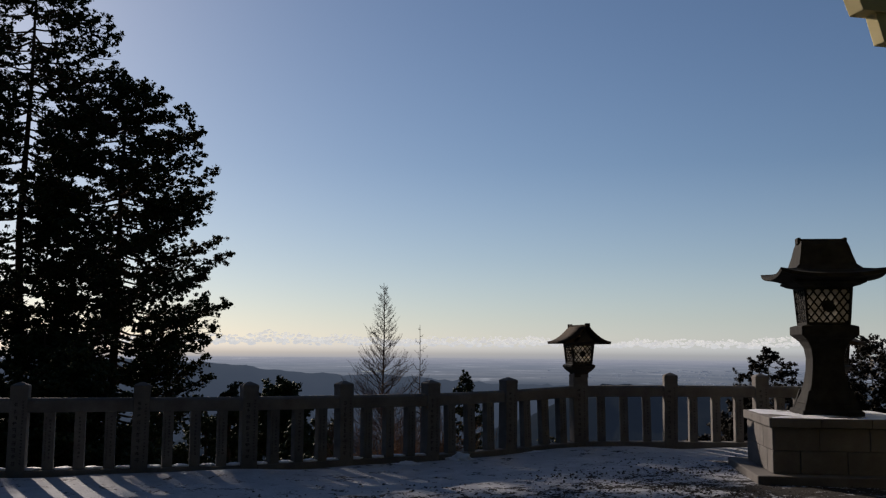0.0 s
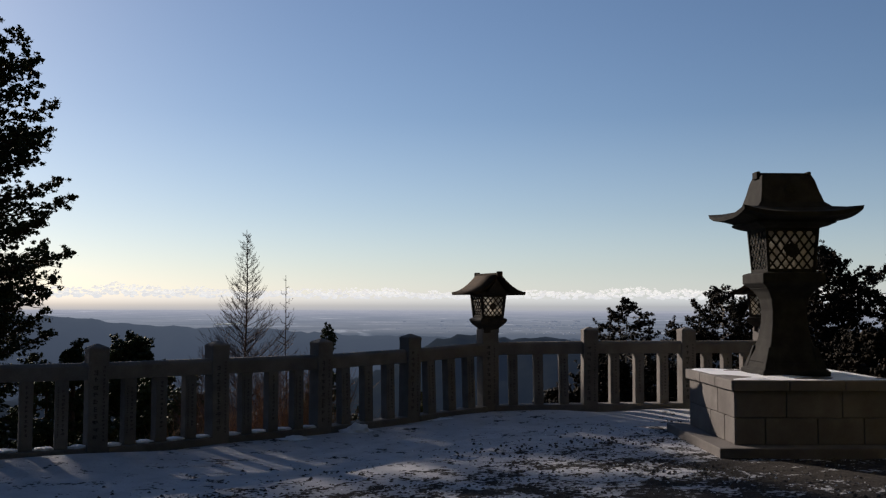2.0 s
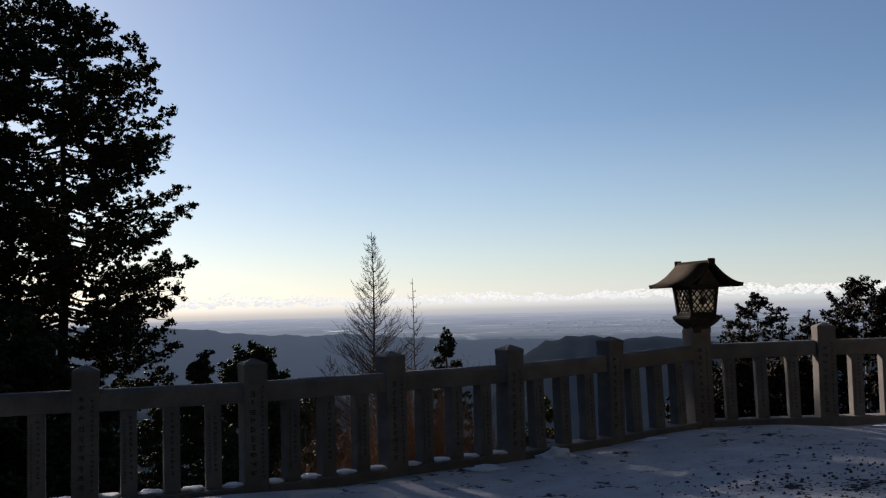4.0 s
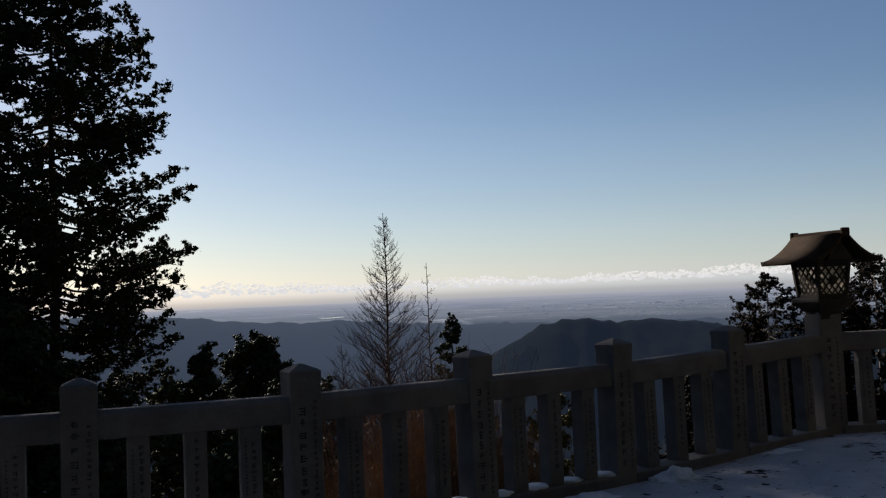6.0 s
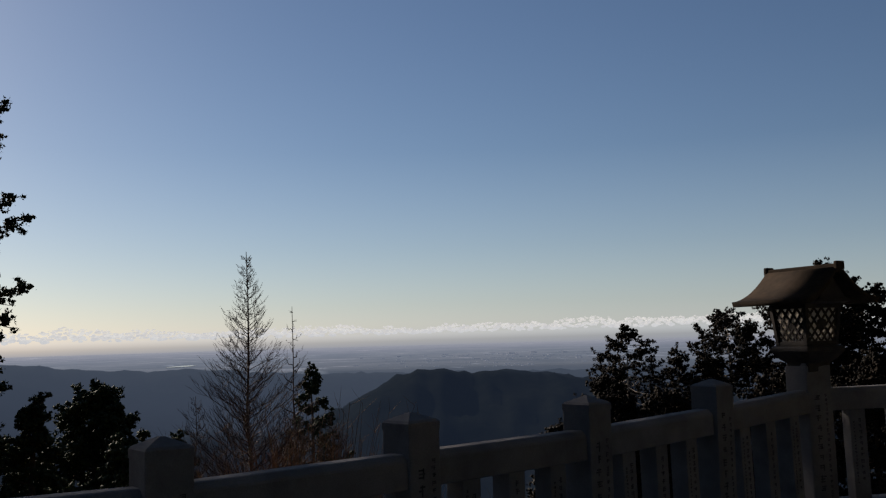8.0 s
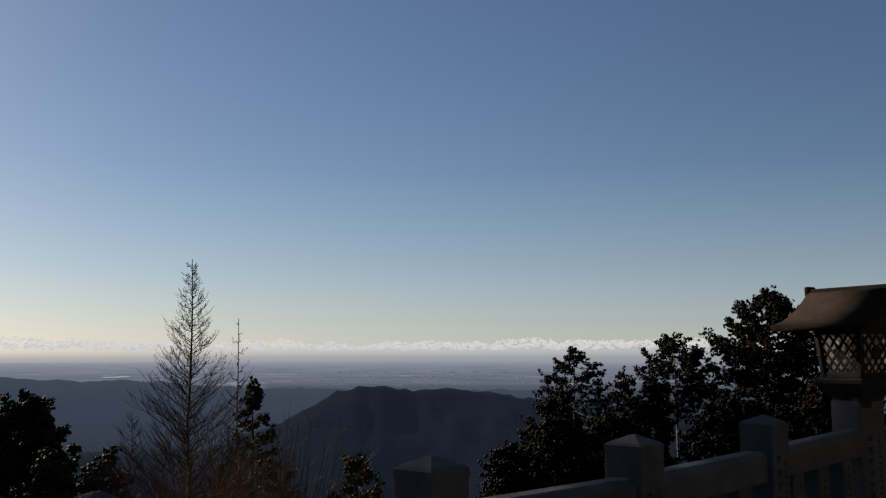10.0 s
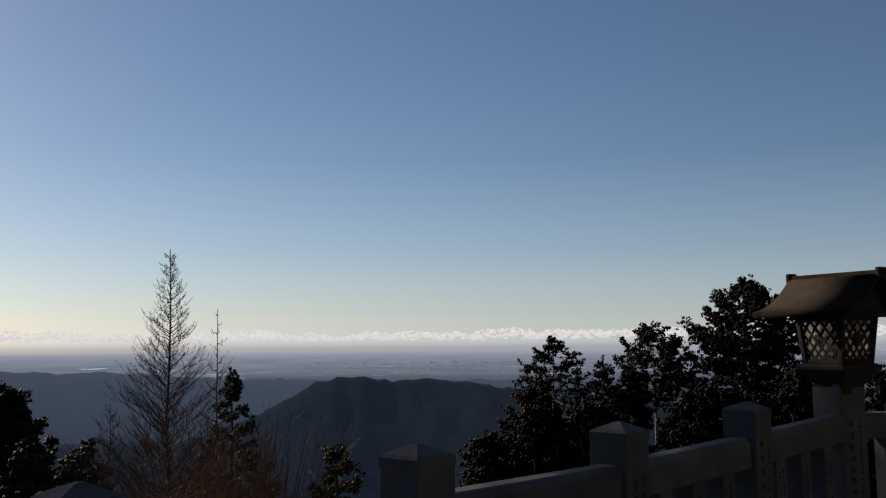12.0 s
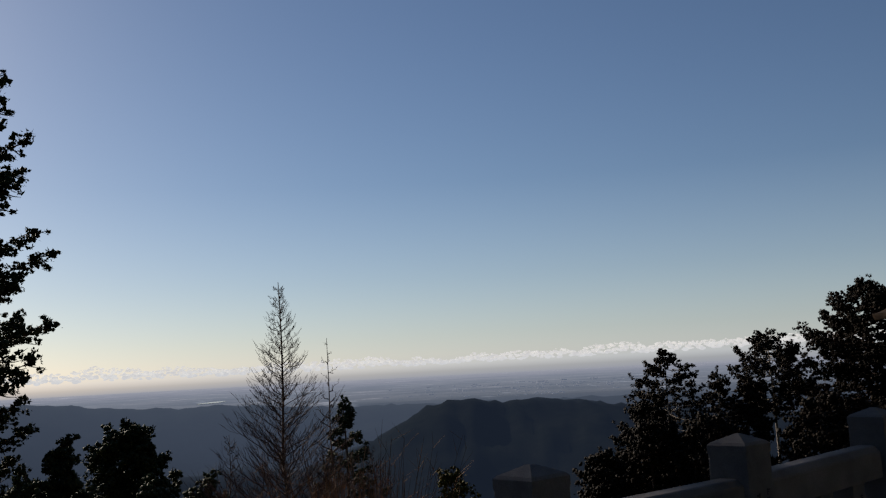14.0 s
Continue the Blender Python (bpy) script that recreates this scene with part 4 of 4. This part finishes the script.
grow("pine_tree", -8.2, 54.7, 0.05, ROUND, "dark round-topped pine with tufted crown on the slope", PINE, 16, 75, 0.33, 7, 12, 0.11)
grow("cypress_tree", -4.6, 46.0, -1.5, scaled(DOME, 2.0), "dark shrubby cypress on the slope below", CEDAR, 28, 45, 0.32, 6, 12, 0.11)
grow("cypress_tree", -11.2, 50.0, -1.2, scaled(DOME, 3.0), "dark shrubby cypress on the slope below", CEDAR, 29, 60, 0.38, 6, 10, 0.12)
grow("cypress_tree", -6.6, 50.0, -2.0, scaled(DOME, 2.4), "dark shrubby cypress on the slope below", CEDAR, 37, 55, 0.36, 6, 10, 0.12)
grow("cypress_tree", 5.5, 64.0, -8.5, scaled(DOME, 2.6), "dark shrubby cypress on the slope below", CEDAR, 35, 40, 0.42, 6, 8, 0.14)
grow("fir_tree", 2.7, 76.0, 0.1, scaled(CONE, 5.4), "dark slender fir with stepped ragged boughs", PINE, 17, 62, 0.38, 6, 10, 0.15, upturn=0.3, sparse=0.75)
# the grove on the hillside
LEANING = heights(30.0, 87.5, 2.35, [(-9, 6.0), (-4, 6.0), (-1.4, 5.4), (-0.8, 4.6), (0.4, 2.9), (1.3, 1.8), (2.0, 0.9), (2.3, 0.4)])
grow("pine_tree", 30.0, 87.5, 2.35, LEANING, "wind-shaped pine with layered boughs and bare limbs", RUSSET, 60, 62, 0.36, 5, 10, 0.13, bark=PALEBARK, trunk_r=0.26, upturn=0.12, group=G2, sparse=0.8)
grow("pine_tree", 34.4, 87.0, 0.8, scaled(DOME, 2.6), "wind-shaped pine with layered boughs and bare limbs", RUSSET, 62, 70, 0.40, 5, 9, 0.15, bark=PALEBARK, upturn=0.12, group=G2)
HEADED = heights(38.6, 86.0, 3.7, [(-2.5, 2.2), (-1.2, 3.4), (0.6, 3.7), (1.8, 3.4), (2.7, 2.5), (3.3, 1.5), (3.6, 0.7)])
grow("pine_tree", 38.6, 86.0, 3.7, HEADED, "round-headed pine with pale twisted trunk", RUSSET, 19, 56, 0.34, 5, 10, 0.12, bark=PALEBARK, trunk_r=0.3, upturn=0.35, group=G2, sparse=0.85)
LARGE = heights(47.8, 86.0, 7.5, [(-6, 5.5), (-1, 6.2), (2.0, 5.9), (4.0, 5.4), (5.5, 4.4), (6.4, 2.8), (7.1, 1.2), (7.4, 0.5)])
grow("cedar_tree", 47.8, 86.0, 7.5, LARGE, "large dark cedar with clustered rounded boughs", RUSSET, 20, 130, 0.40, 5, 9, 0.15, group=G2)
grow("cedar_tree", 54.5, 85.0, 6.6, scaled(DOME, 6.0), "broad dark cedar in the grove on the hillside", RUSSET, 21, 90, 0.46, 5, 8, 0.17, group=G2)
for k, (px, py, pz, pr) in enumerate([(63.5, 80.0, 2.6, 6.0), (73.0, 77.0, 1.8, 6.5), (25.2, 80.0, -2.6, 4.6), (29.0, 77.0, -2.2, 5.0), (36.0, 75.0, -1.4, 5.5), (43.5, 74.0, 0.0, 5.5), (51.0, 72.0, 0.2, 5.5), (58.0, 69.0, -0.5, 5.5), (26.4, 83.0, -1.1, 4.8), (35.2, 84.0, -0.3, 3.4), (22.0, 82.0, -4.8, 3.4)]):
    grow("cedar_tree", px, py, pz, scaled(DOME, pr), "dense russet cedar low on the hillside", RUSSET, 70 + k, 95, 0.52, 5, 6, 0.2, group=G2)
grow("cypress_tree", 19.5, 33.5, 1.0, scaled(DOME, 2.2), "ochre-tinged young cypress below the court", RUSSET, 95, 50, 0.32, 6, 10, 0.11)
grow("cypress_tree", 21.0, 79.0, -6.0, scaled(DOME, 3.2), "low rounded cypress on the hillside", RUSSET, 26, 45, 0.5, 6, 8, 0.17)
grow("cypress_tree", 15.0, 72.0, -9.0, scaled(DOME, 3.0), "low rounded cypress on the hillside", RUSSET, 36, 40, 0.5, 6, 8, 0.17)
grow("broadleaf_tree", 8.4, 70.0, -4.25, scaled(DOME, 2.6), "small tree with yellowing leaves on the slope", GOLDLEAF, 27, 40, 0.42, 4, 30, 0.15, sparse=0.8)


# ---- bare trees ----
def bare_tree(name, x, y, top, spread, label, seed, limbs, first=0.25, radius=0.13, up=1.1, twigs=7):
    gen = np.random.default_rng(seed)
    base = at_slope(x, y)
    h = top - base
    ob = thing(name, pose(x, y, base), label, "tree")
    trunk, fine = Tubes(), Tubes()
    pts = [Vector((gen.normal(0, 0.05) * (k > 0), gen.normal(0, 0.05) * (k > 0), h * k / 9)) for k in range(10)]
    trunk.add(pts, [radius * (1 - 0.95 * (k / 9) ** 0.8) + 0.004 for k in range(10)], 8)
    for i in range(limbs):
        f = first + (0.985 - first) * (i + gen.random()) / limbs
        k = min(int(f * 9), 8)
        o = pts[k].lerp(pts[k + 1], f * 9 - k)
        reach = spread * min(1.0, 1.55 * (1 - (f - first) / (1 - first)) ** 1.15) * gen.uniform(0.65, 1.1) + 0.07
        a = i * 2.39996 + gen.normal(0, 0.4)
        limb = [o]
        for j in range(1, 6):
            u = j / 5
            limb.append(o + Vector((math.cos(a) * reach * u ** 0.85 + gen.normal(0, 0.03), math.sin(a) * reach * u ** 0.85 + gen.normal(0, 0.03), up * reach * u ** 1.08 + gen.normal(0, 0.03))))
        r0 = 0.010 + 0.022 * reach / spread
        fine.add(limb, [r0 * (1 - 0.8 * j / 5) for j in range(6)], 4)
        for t in range(int(twigs * (0.4 + reach / spread))):
            u = gen.uniform(0.15, 0.98)
            s = min(int(u * 5), 4)
            q = limb[s].lerp(limb[s + 1], u * 5 - s)
            aa = a + gen.choice([-1, 1]) * gen.uniform(0.3, 1.1)
            ln = reach * gen.uniform(0.12, 0.38) + 0.06
            e = q + Vector((math.cos(aa) * ln, math.sin(aa) * ln, ln * gen.uniform(0.5, 1.5)))
            mid = q.lerp(e, 0.5) + Vector((gen.normal(0, 0.03), gen.normal(0, 0.03), -0.04))
            fine.add([q, mid, e], [0.007, 0.005, 0.003], 3)
            for _ in range(2):
                b = q.lerp(e, gen.uniform(0.3, 0.9))
                aa2 = aa + gen.normal(0, 0.8)
                fine.add([b, b + Vector((math.cos(aa2), math.sin(aa2), gen.uniform(0.6, 1.5))) * ln * 0.35], [0.005, 0.002], 3)
    mesh_object("trunk", trunk.v, trunk.f, [TWIG], ob, smooth=True)
    tagged(mesh_object("branch_work", fine.v, fine.f, [TWIG], ob), kind="stuff")


bare_tree("bare_tree", -1.98, 39.4, 4.30, 2.45, "leafless larch with fine upswept twigs below the fence", 31, 210, 0.16, 0.12, 0.72, 15)
for k, (px, py, pz, ps) in enumerate([(-3.5, 39.0, 0.1, 1.5), (-2.6, 37.5, -0.6, 1.3), (-0.9, 38.5, -0.2, 1.4), (0.3, 37.0, -0.3, 1.2)]):
    bare_tree("bare_tree", px, py, pz, ps, "small leafless sapling among the brushwood", 130 + k, 60, 0.25, 0.06, 1.3, 10)
bare_tree("bare_tree", -0.53, 41.2, 2.70, 0.55, "thin leafless sapling pole with a few short twigs", 32, 26, 0.62, 0.08, 0.7, 3)


# ---- dry brush ----
def brush(name, x, y, z_top, width, n, seed, label):
    gen = np.random.default_rng(seed)
    base = at_slope(x, y)
    ob = Tubes()
    for i in range(n):
        px, py = gen.normal(0, width * 0.5), gen.normal(0, width * 0.4)
        hh = (z_top - base) * gen.uniform(0.35, 1.0) ** 0.8 * math.exp(-(px / width) ** 2 * 0.5)
        lean = Vector((gen.normal(0, 0.17), gen.normal(0, 0.17), 1))
        p = Vector((px, py, -0.2))
        pts = [p + lean * hh * u + Vector((gen.normal(0, 0.05), gen.normal(0, 0.05), 0)) * (u > 0) for u in (0, 0.35, 0.7, 1.0)]
        ob.add(pts, [0.018, 0.014, 0.009, 0.004], 3)
        for k in range(9):
            q = pts[1].lerp(pts[3], gen.random())
            ob.add([q, q + Vector((gen.normal(0, 0.25), gen.normal(0, 0.25), gen.uniform(0.15, 0.5)))], [0.006, 0.002], 3)
    o = mesh_object(name, ob.v, ob.f, [REED])
    o.matrix_world = pose(x, y, base)
    tagged(o, label, "shrub", kind="stuff")


brush("dry_brush", -0.5, 35.0, 0.35, 1.3, 1000, 41, "dry russet brushwood on the sunny slope")
brush("dry_brush", -2.6, 33.0, -1.5, 2.2, 900, 42, "dry russet brushwood on the sunny slope")
brush("dry_brush", 1.0, 34.0, -1.3, 1.4, 700, 43, "dry russet brushwood on the sunny slope")


# ---- loose grit and snow crumbs on the court ----
def crumbs(name, n, mat, size, seed, label, category):
    gen = np.random.default_rng(seed)
    x, y = gen.uniform(-7, 8, n), gen.uniform(7, 16.5, n)
    keep = y - 0.6 * x < 12.9 + gen.normal(0, 0.5, n)
    x, y = x[keep], y[keep]
    k = np.clip((x + 0.2) / 3.6, 0, 1)
    z = 0.115 * k * k * (3 - 2 * k)
    s = size * gen.uniform(0.4, 1.4, len(x)) ** 1.5
    octa = np.array([(1, 0, 0), (0, 1, 0), (-1, 0, 0), (0, -1, 0), (0, 0, 0.7), (0, 0, -0.7)])
    tri = np.array([(0, 1, 4), (1, 2, 4), (2, 3, 4), (3, 0, 4), (1, 0, 5), (2, 1, 5), (3, 2, 5), (0, 3, 5)])
    v = octa[None] * s[:, None, None] * gen.uniform(0.6, 1.4, (len(x), 6, 1)) + np.stack([x, y, z], -1)[:, None]
    f = tri[None] + (np.arange(len(x)) * 6)[:, None, None]
    ob = mesh_object(name, v.reshape(-1, 3), f.reshape(-1, 3), [mat])
    tagged(ob, label, category, kind="stuff")


m = Mat("gravel", 0.9)
m.color(m.ramp(m.noise(60), (0.3, (0.03, 0.026, 0.022)), (0.7, (0.12, 0.105, 0.09))))
GRAVEL = m.m
crumbs("gravel", 24000, GRAVEL, 0.014, 51, "dark loose gravel strewn over the snowy court", "gravel")
crumbs("snow_crumbs", 4000, SNOW, 0.010, 52, "small frozen lumps of trodden snow", "snow")
